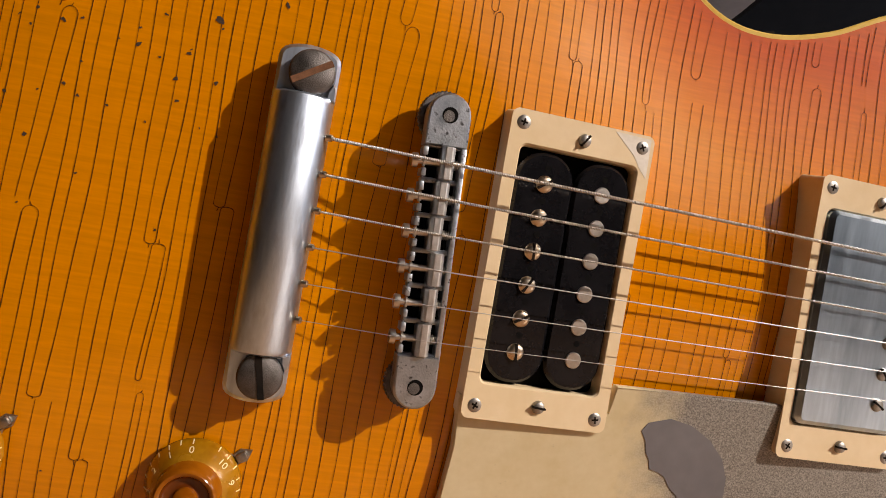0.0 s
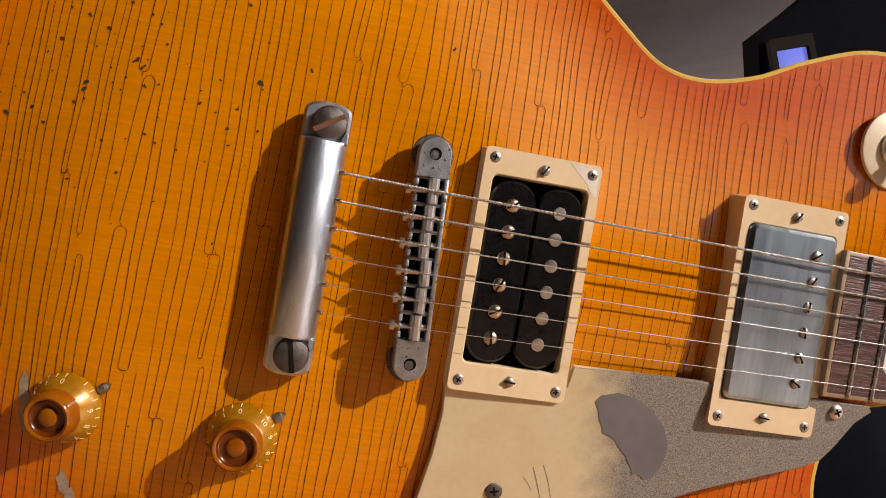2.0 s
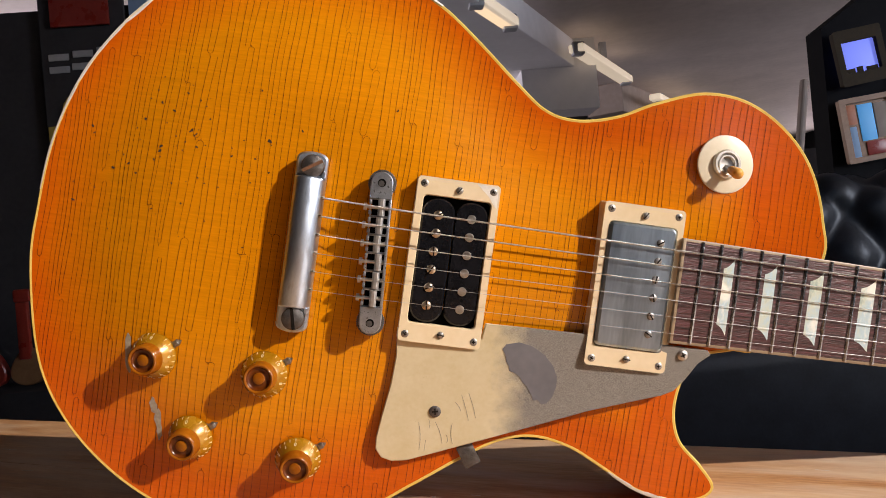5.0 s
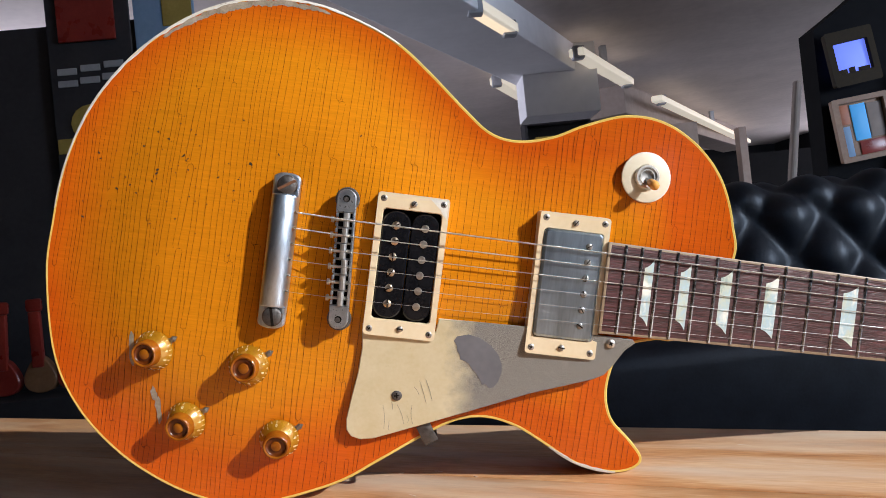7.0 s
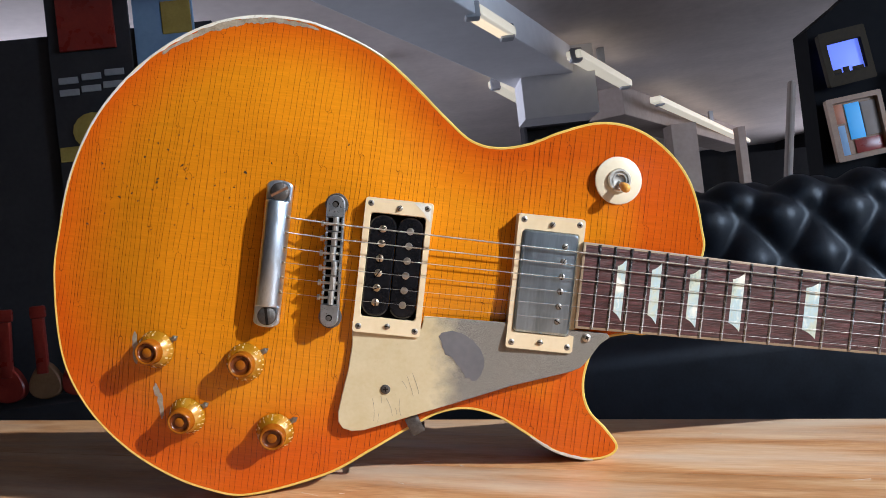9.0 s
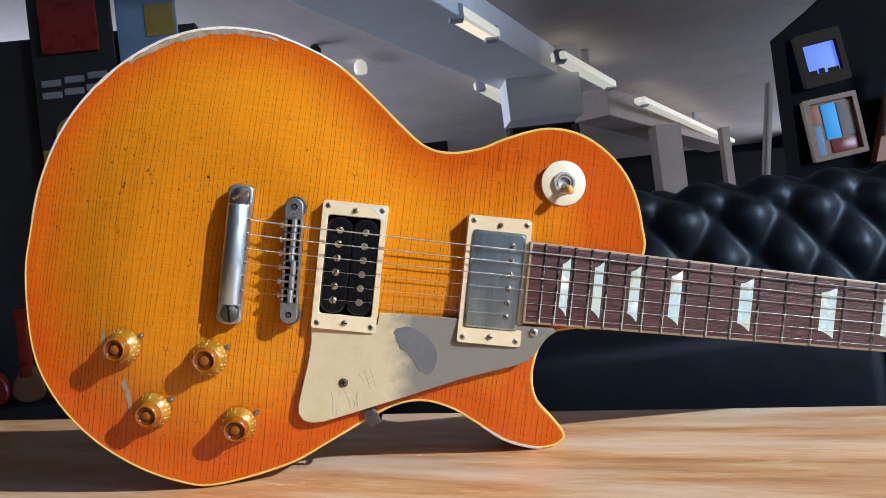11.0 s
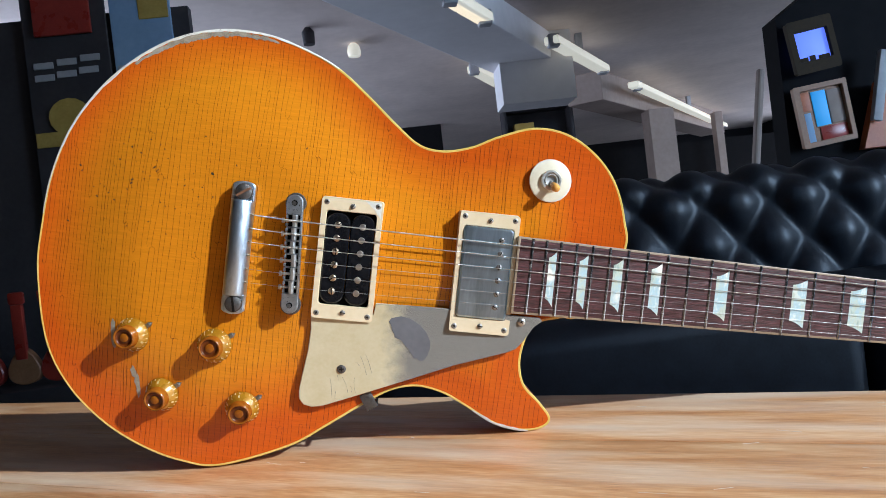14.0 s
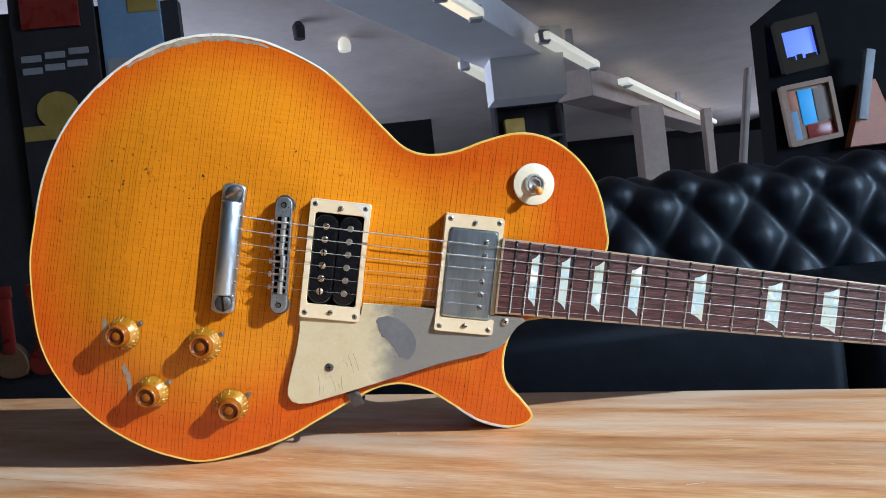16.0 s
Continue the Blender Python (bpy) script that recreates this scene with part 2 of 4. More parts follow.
def part(name, bm, mat, parent, label="", smooth=True, sharp=38):
    """Links a bmesh (or a mesh) as one object under parent."""
    if isinstance(bm, bmesh.types.BMesh):
        bmesh.ops.recalc_face_normals(bm, faces=bm.faces)
        me = bpy.data.meshes.new(name)
        bm.to_mesh(me)
        bm.free()
    else:
        me = bm
    if mat:
        me.materials.append(mat)
    ob = new(name, me)
    ob.parent = parent
    if smooth:
        me.shade_smooth()
        me.set_sharp_from_angle(angle=radians(sharp))
    if label:
        ob["label"] = label
    return ob


def box(bm, lo, hi, bevel=0.0, m=None, segments=2):
    r = bmesh.ops.create_cube(bm, size=1)
    vs = r["verts"]
    for v in vs:
        v.co = Vector([(lo[k] + hi[k]) / 2 + v.co[k] * (hi[k] - lo[k]) for k in range(3)])
    if bevel:
        es = list({e for v in vs for e in v.link_edges})
        res = bmesh.ops.bevel(bm, geom=es, offset=bevel, segments=segments, affect="EDGES", profile=0.5)
        vs = list({v for f in res["faces"] for v in f.verts} | {v for v in vs if v.is_valid})
    if m is not None:
        bmesh.ops.transform(bm, matrix=m, verts=vs)
    return bm


def lathe(bm, profile, seg=24, m=None):
    """A turned shape: profile of (radius, height); closed at radius 0."""
    rings = []
    for r, z in profile:
        if r <= 1e-6:
            rings.append([bm.verts.new((0, 0, z))])
        else:
            rings.append([bm.verts.new((r * math.cos(2 * math.pi * i / seg), r * math.sin(2 * math.pi * i / seg), z)) for i in range(seg)])
    for a, b in zip(rings, rings[1:]):
        for i in range(seg):
            j = (i + 1) % seg
            f = [a[0], b[i], b[j]] if len(a) == 1 else ([a[i], a[j], b[0]] if len(b) == 1 else [a[i], a[j], b[j], b[i]])
            if len(a) > 1 or len(b) > 1:
                bm.faces.new(f)
    if m is not None:
        bmesh.ops.transform(bm, matrix=m, verts=[v for r in rings for v in r])
    return bm


def prism(bm, poly, z0, z1, bevel=0.0, m=None):
    """A flat outline drawn up from z0 to z1 (numbers or functions of x, y), with the upper edge rounded off."""
    low = z0 if callable(z0) else (lambda x, y: z0)
    high = z1 if callable(z1) else (lambda x, y: z1)
    n = len(poly)
    c = Vector((sum(p[0] for p in poly) / n, sum(p[1] for p in poly) / n))
    loops = [[bm.verts.new((x, y, low(x, y))) for x, y in poly]]
    if bevel:
        loops.append([bm.verts.new((x, y, high(x, y) - bevel)) for x, y in poly])
        ins = []
        for i in range(n):
            a, b, d = Vector(poly[i - 1]), Vector(poly[i]), Vector(poly[(i + 1) % n])
            e1, e2 = (b - a).normalized(), (d - b).normalized()
            nn = Vector((-(e1.y + e2.y), e1.x + e2.x))
            nn = nn.normalized() if nn.length > 1e-6 else Vector((0, 0))
            ins.append(b + nn * bevel * (1 if area(poly) > 0 else -1))
        loops.append([bm.verts.new((p.x, p.y, high(*p))) for p in ins])
    else:
        loops.append([bm.verts.new((x, y, high(x, y))) for x, y in poly])
    for a, b in zip(loops, loops[1:]):
        for i in range(n):
            j = (i + 1) % n
            bm.faces.new((a[i], a[j], b[j], b[i]))
    bm.faces.new(loops[-1])
    bm.faces.new(list(reversed(loops[0])))
    if m is not None:
        bmesh.ops.transform(bm, matrix=m, verts=[v for lp in loops for v in lp])
    return bm


def area(poly):
    return sum(a[0] * b[1] - b[0] * a[1] for a, b in zip(poly, list(poly[1:]) + [poly[0]])) / 2


def rounded(cx, cy, w, h, r, seg=6):
    """Outline of a rectangle with round corners."""
    out = []
    for k, (sx, sy) in enumerate(((1, 1), (-1, 1), (-1, -1), (1, -1))):
        for i in range(seg + 1):
            a = math.pi / 2 * (k + i / seg)
            out.append((cx + sx * (w / 2 - r) + r * math.cos(a), cy + sy * (h / 2 - r) + r * math.sin(a)))
    return out


def frame_prism(bm, outer, inner, z0, z1, grow=0.0, bevel=0.0006):
    """A ring between two outlines with as many points each; the foot stands out by grow."""
    n = len(outer)
    cx, cy = sum(p[0] for p in outer) / n, sum(p[1] for p in outer) / n
    low = z0 if callable(z0) else (lambda x, y: z0)

    def off(p, d):
        return (p[0] + math.copysign(d, p[0] - cx), p[1] + math.copysign(d, p[1] - cy))
    loops = [[(*off(p, grow), low(*off(p, grow))) for p in outer], [(*p, z1 - bevel) for p in outer],
             [(*off(p, -bevel), z1) for p in outer], [(*off(p, bevel * 0.7), z1) for p in inner],
             [(*p, z1 - bevel) for p in inner], [(*p, low(*p)) for p in inner]]
    vs = [[bm.verts.new(c) for c in lp] for lp in loops]
    for a, b in zip(vs, vs[1:] + vs[:1]):
        for i in range(n):
            j = (i + 1) % n
            bm.faces.new((a[i], a[j], b[j], b[i]))
    return bm


guitar = tagged(new("electric_guitar"), "worn amber sunburst electric guitar with cracked lacquer on a table", "electric guitar")
guitar.matrix_world = GUITAR @ pose(0, 0, 0, 90)
THICK, BIND_D, BIND_W = 0.050, 0.0065, 0.0017


def rim_inset(d):
    n = len(RIM)
    out = []
    for i in range(n):
        t = RIM[(i + 1) % n] - RIM[i - 1]
        t = t / (np.hypot(*t) + 1e-12)
        out.append(RIM[i] + np.array((t[1], -t[0])) * d)
    return np.array(out)


def body_top():
    """The carved top, as a fine net inside the binding."""
    from mathutils.geometry import delaunay_2d_cdt
    edge = rim_inset(BIND_W)
    g = 0.0036
    us, vs = np.arange(-0.19, 0.25, g), np.arange(-0.168, 0.162, g)
    grid = np.array([(u + (0.5 * g if j % 2 else 0), v) for j, v in enumerate(vs) for u in us])
    grid = grid[from_rim(grid) > BIND_W + 0.0022]
    pts = np.vstack([edge, grid])
    n = len(edge)
    vo, eo, fo = delaunay_2d_cdt([Vector(p) for p in pts], [(i, (i + 1) % n) for i in range(n)], [], 1, 1e-7)[:3]
    uv = np.array([tuple(p) for p in vo])
    d = from_rim(uv)
    w = rim_w(uv[:, 0]) + lift(uv)
    me = bpy.data.meshes.new("carved_top")
    me.from_pydata([(a, b, c) for (a, b), c in zip(uv, w)], [], [tuple(f) for f in fo])
    at = me.attributes.new("from_rim", "FLOAT", "POINT")
    at.data.foreach_set("value", np.clip(d / 0.085 * (1 + 2.2 * uv[:, 1]) - 1.6 * np.maximum(0, -0.03 - uv[:, 1]) - 4.2 * np.maximum(0, uv[:, 0] - 0.09) * np.clip((uv[:, 1] + 0.03) / 0.05, 0.25, 1), 0, 1).astype(np.float32))
    return me


part("carved_top", body_top(), M_TOP, guitar, "amber to orange sunburst lacquered maple top")


def body_back():
    bm = bmesh.new()
    loops = [[(u, v, rim_w(u) - BIND_D) for u, v in RIM], [(u, v, rim_w(u) - THICK + 0.004) for u, v in RIM],
             [(u, v, rim_w(u) - THICK) for u, v in rim_inset(0.004)]]
    vs = [[bm.verts.new(c) for c in lp] for lp in loops]
    for a, b in zip(vs, vs[1:]):
        for i in range(len(a)):
            j = (i + 1) % len(a)
            bm.faces.new((a[i], a[j], b[j], b[i]))
    bm.faces.new(vs[-1])
    return bm


part("body", body_back(), M_SIDE, guitar, "faded cherry mahogany back and sides")


def binding():
    bm = bmesh.new()
    ins, r = rim_inset(BIND_W), rim_inset(0.0005)
    loops = [[(u, v, rim_w(u) - BIND_D) for u, v in RIM], [(u, v, rim_w(u) - 0.0004) for u, v in RIM],
             [(u, v, rim_w(u) + 0.0001) for u, v in r], [(u, v, rim_w(u)) for u, v in ins]]
    vs = [[bm.verts.new(c) for c in lp] for lp in loops]
    for a, b in zip(vs, vs[1:]):
        for i in range(len(a)):
            j = (i + 1) % len(a)
            bm.faces.new((a[i], a[j], b[j], b[i]))
    return bm


part("binding", binding(), M_BIND, guitar, "yellowed cream edge binding")

MM = 0.001


def at(u, v, w, turn=0.0):
    return pose(u * MM, v * MM, w * MM, 0, 0, turn)


# lacquer checking: long cracks across the body, in places joined in loops
def cracks():
    rng = random.Random(7)
    us = []
    u = -188.0
    while u < 245:
        us.append(u)
        u += rng.choice((2.4, 3.0, 3.3, 3.6, 3.9, 4.3, 4.8)) + rng.uniform(-0.3, 0.3)
    lines = []
    phase = [0.22 * i + rng.uniform(0, 0.7) for i in range(len(us))]
    forks = {i: [] for i in range(len(us))}

    def wander(i, v):
        x = us[i] + 0.45 * math.sin(v * 0.03 + phase[i]) + 0.18 * math.sin(v * 0.13 + 2.1 * phase[i]) + 0.012 * v
        for v0, half, first, sp in forks[i]:
            d = abs(v - v0) - half
            # the ends of a pair draw together, the upper one aside to the left and the lower to the right
            if v > v0:
                x += (-0.30 + (0.12 if first else -0.12)) * sp * math.exp(-(max(d, 0) / 26) ** 1.6)
            else:
                x += (0.30 + (0.05 if first else -0.05)) * sp * math.exp(-(max(d, 0) / 26) ** 1.6)
        return x
    i = 0
    while i < len(us) - 1:
        for _ in range(rng.choice((1, 2, 3, 3, 4, 5))):
            v0 = rng.uniform(-150, 150)
            if all(abs(v0 - f[0]) > 34 for k in (i - 1, i, i + 1, i + 2) if 0 <= k < len(us) for f in forks[k]):
                half = rng.choice((0.4, 0.8, 1.3, 1.8, 2.6, 5.0))
                sp = us[i + 1] - us[i]
                forks[i].append((v0, half, True, sp))
                forks[i + 1].append((v0, half, False, sp))
        i += rng.choice((1, 2, 2, 3))
    for i in range(len(us)):
        stops = sorted(forks[i])
        v = -172.0
        for v0, half, first, sp in stops + [(173.0, 0.0, None, 0)]:
            hi = v0 - half - 0.01
            if hi - v > 2:
                steps = max(2, int((hi - v) / 2.2))
                lines.append([(wander(i, v + (hi - v) * q / steps), v + (hi - v) * q / steps) for q in range(steps + 1)])
            v = v0 + max(half, 0.0) + 0.01
        for v0, half, first, sp in stops:
            if not first:
                continue
            for sign in (-1, 1):
                if rng.random() < 0.10:
                    continue
                va = v0 + sign * max(half, 0.0) + sign * 0.01
                a, b = wander(i, va), wander(i + 1, va)
                r = min((b - a) * rng.uniform(0.5, 0.75), max(half, 0.9) * 1.1)
                lines.append([((a + b) / 2 - (b - a) / 2 * math.cos(math.pi * q / 10), va - sign * r * math.sin(math.pi * q / 10)) for q in range(11)])
                m = (a + b) / 2
                if rng.random() < 0.75:
                    ln = rng.uniform(0.5, 1.6)
                    lines.append([(m, va - sign * r), (m + rng.uniform(-0.6, 0.6), va - sign * (r + ln))])
    verts, faces = [], []
    flat = np.array([p for ln in lines for p in ln]) * MM
    d_all = from_rim(flat)
    w_all = rim_w(flat[:, 0]) + lift(flat) + 0.00015
    k = 0
    for ln in lines:
        width = rng.uniform(0.060, 0.112) * MM
        for s in range(len(ln)):
            p = flat[k + s]
            q = flat[k + min(s + 1, len(ln) - 1)] - flat[k + max(s - 1, 0)]
            q = q / (np.hypot(*q) + 1e-12)
            nrm = np.array((-q[1], q[0])) * width * rng.uniform(0.75, 1.2)
            verts += [(p[0] - nrm[0], p[1] - nrm[1], w_all[k + s]), (p[0] + nrm[0], p[1] + nrm[1], w_all[k + s])]
            if s and d_all[k + s] > 0.0022 and d_all[k + s - 1] > 0.0022:
                b = 2 * (k + s)
                faces.append((b - 2, b - 1, b + 1, b))
        k += len(ln)
    me = bpy.data.meshes.new("lacquer_checking")
    me.from_pydata(verts, [], faces)
    me.validate()
    return me


tagged(part("lacquer_checking", cracks(), M_CRACK, guitar, "dark fine cracks across the lacquer"), kind="stuff")


def blotch(bm, u, v, ru, rv, turn=0.0, seg=10, rng=random, over=0.00012, rough=0.35):
    """A flat uneven fleck lying on the carved top."""
    ring = []
    for i in range(seg):
        a = 2 * math.pi * i / seg
        k = 1 + rng.uniform(-rough, rough)
        x, y = ru * k * math.cos(a), rv * k * math.sin(a)
        c, s = math.cos(turn), math.sin(turn)
        ring.append(((u + x * c - y * s) * MM, (v + x * s + y * c) * MM))
    ring.append((u * MM, v * MM))
    w = [rim_w(p[0]) + float(q) + over for p, q in zip(ring, lift(ring))]
    vs = [bm.verts.new((*p, q)) for p, q in zip(ring, w)]
    for i in range(seg):
        bm.faces.new((vs[i], vs[(i + 1) % seg], vs[-1]))


def dents():
    rng = random.Random(3)
    bm = bmesh.new()
    for _ in range(95):
        u, v = rng.gauss(-105, 38), rng.gauss(38, 22)
        if from_rim([(u * MM, v * MM)])[0] > 0.006 and not (-52 < u < -22 and abs(v) < 52):
            r = rng.choice((0.24, 0.28, 0.35, 0.45, 0.6, 0.7))
            blotch(bm, u, v, r * rng.uniform(0.9, 2.0), r, rng.uniform(-0.9, 0.9), 9, rng, 0.00018, 0.5)
    for _ in range(22):
        u, v = rng.uniform(-170, 230), rng.uniform(-140, 140)
        if from_rim([(u * MM, v * MM)])[0] > 0.008 and not (-45 < u < 170 and abs(v) < 50):
            blotch(bm, u, v, rng.uniform(0.2, 0.4), 0.22, 0, 7, rng)
    return bm


tagged(part("dent", dents(), M_DING, guitar, "small dark dents in the lacquer"), kind="stuff")

# bare patches rubbed through the finish between two knobs, and along the worn rim
rng = random.Random(11)
for u, v, ru, rv, tn in ((-128.6, -69, 1.6, 5, 0.10), (-128, -75, 2.0, 6, 0.15), (-127, -82, 1.5, 5, 0.25), (-110.5, -103, 2.0, 5, 0.35), (-107.5, -110, 2.1, 7, 0.22), (-106, -117, 1.6, 5, 0.05)):
    bm = bmesh.new()
    blotch(bm, u, v, ru, rv, tn, 14, rng, 0.00022 + 0.00003 * rng.random(), 0.22)
    part("bare_patch", bm, M_WOOD_BARE, guitar, "pale bare wood worn through the lacquer")
bm = bmesh.new()
for i in range(34):
    t = i / 33
    k = int((5.0 + 3.3 * t) * 8) % len(RIM)
    p = rim_inset(0.0032 + 0.0010 * rng.random())[k] / MM
    nxt = RIM[(k + 2) % len(RIM)] - RIM[k]
    blotch(bm, p[0], p[1], rng.uniform(2.5, 4.5), (0.9 + 1.6 * math.sin(math.pi * t)) * rng.uniform(0.6, 1.2), math.atan2(nxt[1], nxt[0]), 12, rng, 0.0002, 0.3)
part("worn_rim", bm, M_WOOD_BARE, guitar, "bare pale wood along the worn upper rim")


def rim_sleeve(i0, i1, out, name, mat, label):
    """A thin worn length of the rim edge."""
    bm = bmesh.new()
    rg = random.Random(i0)
    rows = []
    ins = rim_inset(0.0019)
    o = rim_inset(-out)
    for k in range(i0, i1 + 1):
        f = math.sin(math.pi * (k - i0) / (i1 - i0))
        k %= len(RIM)
        u, v = o[k]
        inn = RIM[k] + (ins[k] - RIM[k]) * (0.45 + f * rg.uniform(0.25, 0.9))
        rows.append([bm.verts.new(c) for c in ((u, v, rim_w(u) - BIND_D * 1.05), (u, v, rim_w(u) - 0.0002), (*(0.5 * (o[k] + inn)), rim_w(u) + 0.0003),
                                                (inn[0], inn[1], rim_w(u) + 0.0003 + float(lift([inn])[0])))])
    for a, b in zip(rows, rows[1:]):
        for c in range(3):
            bm.faces.new((a[c], a[c + 1], b[c + 1], b[c]))
    return part(name, bm, mat, guitar, label)


rim_sleeve(10, 80, 0.0002, "faded_rim", M_CHIP, "whitened worn stretch of binding")
rim_sleeve(31 * 8 + 6, 33 * 8 + 6, 0.0003, "chipped_rim", M_CHIP, "white chipped edge of the horn")


def screw(parent, u, v, w, r=2.6, turn=20.0, cross=True, mat=None, dome=0.9):
    """A round head, crossed or slotted, on its plate."""
    bm = bmesh.new()
    lathe(bm, [(r, 0), (r, 0.25), (r * 0.82, dome * 0.75), (r * 0.45, dome), (0, dome * 1.02)], 20)
    bmesh.ops.transform(bm, matrix=at(u, v, w) @ Matrix.Scale(MM, 4), verts=bm.verts)
    head = part("screw", bm, mat or M_STEEL, parent)
    # nothing is cut: dark raised bars paint the shade of the slot
    bm = bmesh.new()
    if cross:
        for a in (0, 90):
            box(bm, (-r * 0.52, -r * 0.13, dome * 0.6), (r * 0.52, r * 0.13, dome * 1.06), 0, pose(0, 0, 0, 0, 0, a))
    else:
        box(bm, (-r * 0.97, -r * 0.15, dome * 0.3), (r * 0.97, r * 0.15, dome * 1.06))
    bmesh.ops.transform(bm, matrix=at(u, v, w, turn) @ Matrix.Scale(MM, 4), verts=bm.verts)
    part("slot", bm, M_SLOT, head if head.parent and head.parent.parent is None else parent, smooth=False)
    return head


def mm(poly):
    return [(x * MM, y * MM) for x, y in poly]


# ---- pickguard ----
def guard_w(x, y):
    return -0.0079 + (y + 0.040) * 0.120 + (x - 0.040) * 0.034


PG = material("faded_pickguard", [(0.58, 0.485, 0.28), (0.66, 0.575, 0.38)], 0.38, scale=60, bump=0.04, spots=(0.50, 0.43, 0.28), spot_scale=500, spot_size=0.69)


def guard_material():
    """Cream plastic that goes over to a dull grey-brown, rubbed half, with a ragged border."""
    n, l = PG.node_tree.nodes, PG.node_tree.links
    b = n["Principled BSDF"]
    tc = n.new("ShaderNodeTexCoord")
    sx = n.new("ShaderNodeSeparateXYZ")
    l.new(tc.outputs["Object"], sx.inputs[0])
    ns = n.new("ShaderNodeTexNoise")
    ns.inputs["Scale"].default_value, ns.inputs["Detail"].default_value = 130, 9
    l.new(tc.outputs["Object"], ns.inputs["Vector"])
    a = n.new("ShaderNodeMath")
    a.operation = "MULTIPLY_ADD"
    a.inputs[1].default_value = 0.024
    l.new(ns.outputs["Fac"], a.inputs[0])
    l.new(sx.outputs["X"], a.inputs[2])
    a2 = n.new("ShaderNodeMath")
    a2.operation = "MULTIPLY_ADD"
    a2.inputs[1].default_value = 0.12
    l.new(sx.outputs["Y"], a2.inputs[0])
    l.new(a.outputs[0], a2.inputs[2])
    mr = n.new("ShaderNodeMapRange")
    mr.inputs["From Min"].default_value, mr.inputs["From Max"].default_value = 0.078, 0.098
    l.new(a2.outputs[0], mr.inputs["Value"])
    grain = n.new("ShaderNodeTexNoise")
    grain.inputs["Scale"].default_value, grain.inputs["Detail"].default_value = 1900, 6
    l.new(tc.outputs["Object"], grain.inputs["Vector"])
    gr = n.new("ShaderNodeValToRGB")
    gr.color_ramp.elements[0].position, gr.color_ramp.elements[1].position = 0.35, 0.68
    gr.color_ramp.elements[0].color, gr.color_ramp.elements[1].color = (0.12, 0.113, 0.10, 1), (0.35, 0.335, 0.30, 1)
    l.new(grain.outputs["Fac"], gr.inputs["Fac"])
    mx = n.new("ShaderNodeMix")
    mx.data_type = "RGBA"
    l.new(mr.outputs["Result"], mx.inputs["Factor"])
    l.new(b.inputs["Base Color"].links[0].from_socket, mx.inputs["A"])
    l.new(gr.outputs["Color"], mx.inputs["B"])
    l.new(mx.outputs["Result"], b.inputs["Base Color"])


guard_material()
GUARD = [(18.0, -40), (19.3, -56), (18.4, -72), (15.8, -90), (14.3, -103), (15.0, -109.3), (18.6, -113.6), (24.8, -115.0), (33, -113.4), (54, -104.5), (92, -88.2), (128, -72.4),
         (166, -58.6), (172.5, -55), (177.5, -48), (183, -38), (189, -32.5), (187, -30.2), (172, -30.2), (123.6, -30.0), (65, -31.4), (64, -40)]
pickguard = part("pickguard", prism(bmesh.new(), mm(GUARD), lambda x, y: guard_w(x, y) - 0.0030, guard_w, 0.0005), PG, guitar, "cream pickguard rubbed dull grey-brown towards the neck")
M_PATCH = material("grey_residue", [(0.13, 0.13, 0.142), (0.175, 0.173, 0.186)], 0.55, scale=40)
bm = bmesh.new()
patch = [(75.9, -44.1), (77.6, -41.2), (84.5, -39.1), (91.8, -40.4), (99.1, -44.3), (104.8, -49.8), (107.7, -55.7), (108.3, -61), (106.9, -67.1), (104.3, -71.2),
         (101.5, -71.9), (100, -70.2), (98.7, -69.6), (97.4, -70.3), (96.4, -69.9), (95.8, -67.6), (94.3, -66.2), (92.4, -63), (89.5, -61), (87, -57.6), (84.6, -56.4), (81.3, -55.6), (80.6, -52.8), (79, -50.7), (78, -47)]
prism(bm, mm(patch), lambda x, y: guard_w(x, y) - 0.0002, lambda x, y: guard_w(x, y) + 0.0002)
part("residue_patch", bm, M_PATCH, pickguard, "dark grey glue residue patch", smooth=False)
rng = random.Random(5)
bm = bmesh.new()
for u0, v0, u1, v1 in ((57.7, -72.3, 63.5, -86.2), (61.4, -70.9, 67.1, -84.3), (54.7, -76.7, 58.5, -81.5), (36.5, -90.7, 38.8, -106.3), (41.8, -88.4, 42.7, -93.1),
                       (45.6, -89.5, 51.0, -101.4), (54.9, -88.7, 56.6, -100.6), (41.7, -100.5, 41.7, -106.8), (52.3, -95.8, 53.4, -100.5)):
    bend = rng.uniform(-0.9, 0.9)
    line = [Vector((u0 + (u1 - u0) * q / 8 + bend * math.sin(math.pi * q / 8), v0 + (v1 - v0) * q / 8)) for q in range(9)]
    for pa, pb in zip(line, line[1:]):
        m = Matrix.Translation(((pa.x + pb.x) / 2 * MM, (pa.y + pb.y) / 2 * MM, guard_w(*((pa + pb) / 2 * MM)) - 0.00004)) @ Matrix.Scale(MM, 4)
        d = pb - pa
        box(bm, (-d.length * 0.52, -0.085, 0), (d.length * 0.52, 0.085, 0.13), 0, m @ pose(0, 0, 0, 0, 0, math.degrees(math.atan2(d.y, d.x))))
part("scratches", bm, M_PATCH, pickguard, "thin grey scratches", smooth=False)
screw(pickguard, 44.5, -83.5, guard_w(0.0445, -0.083) / MM, 3.3, 12, dome=0.7, mat=M_DARKSTEEL)
screw(pickguard, 173.6, -34.5, guard_w(0.1736, -0.034) / MM, 3.0, 30, dome=1.2)
bm = bmesh.new()
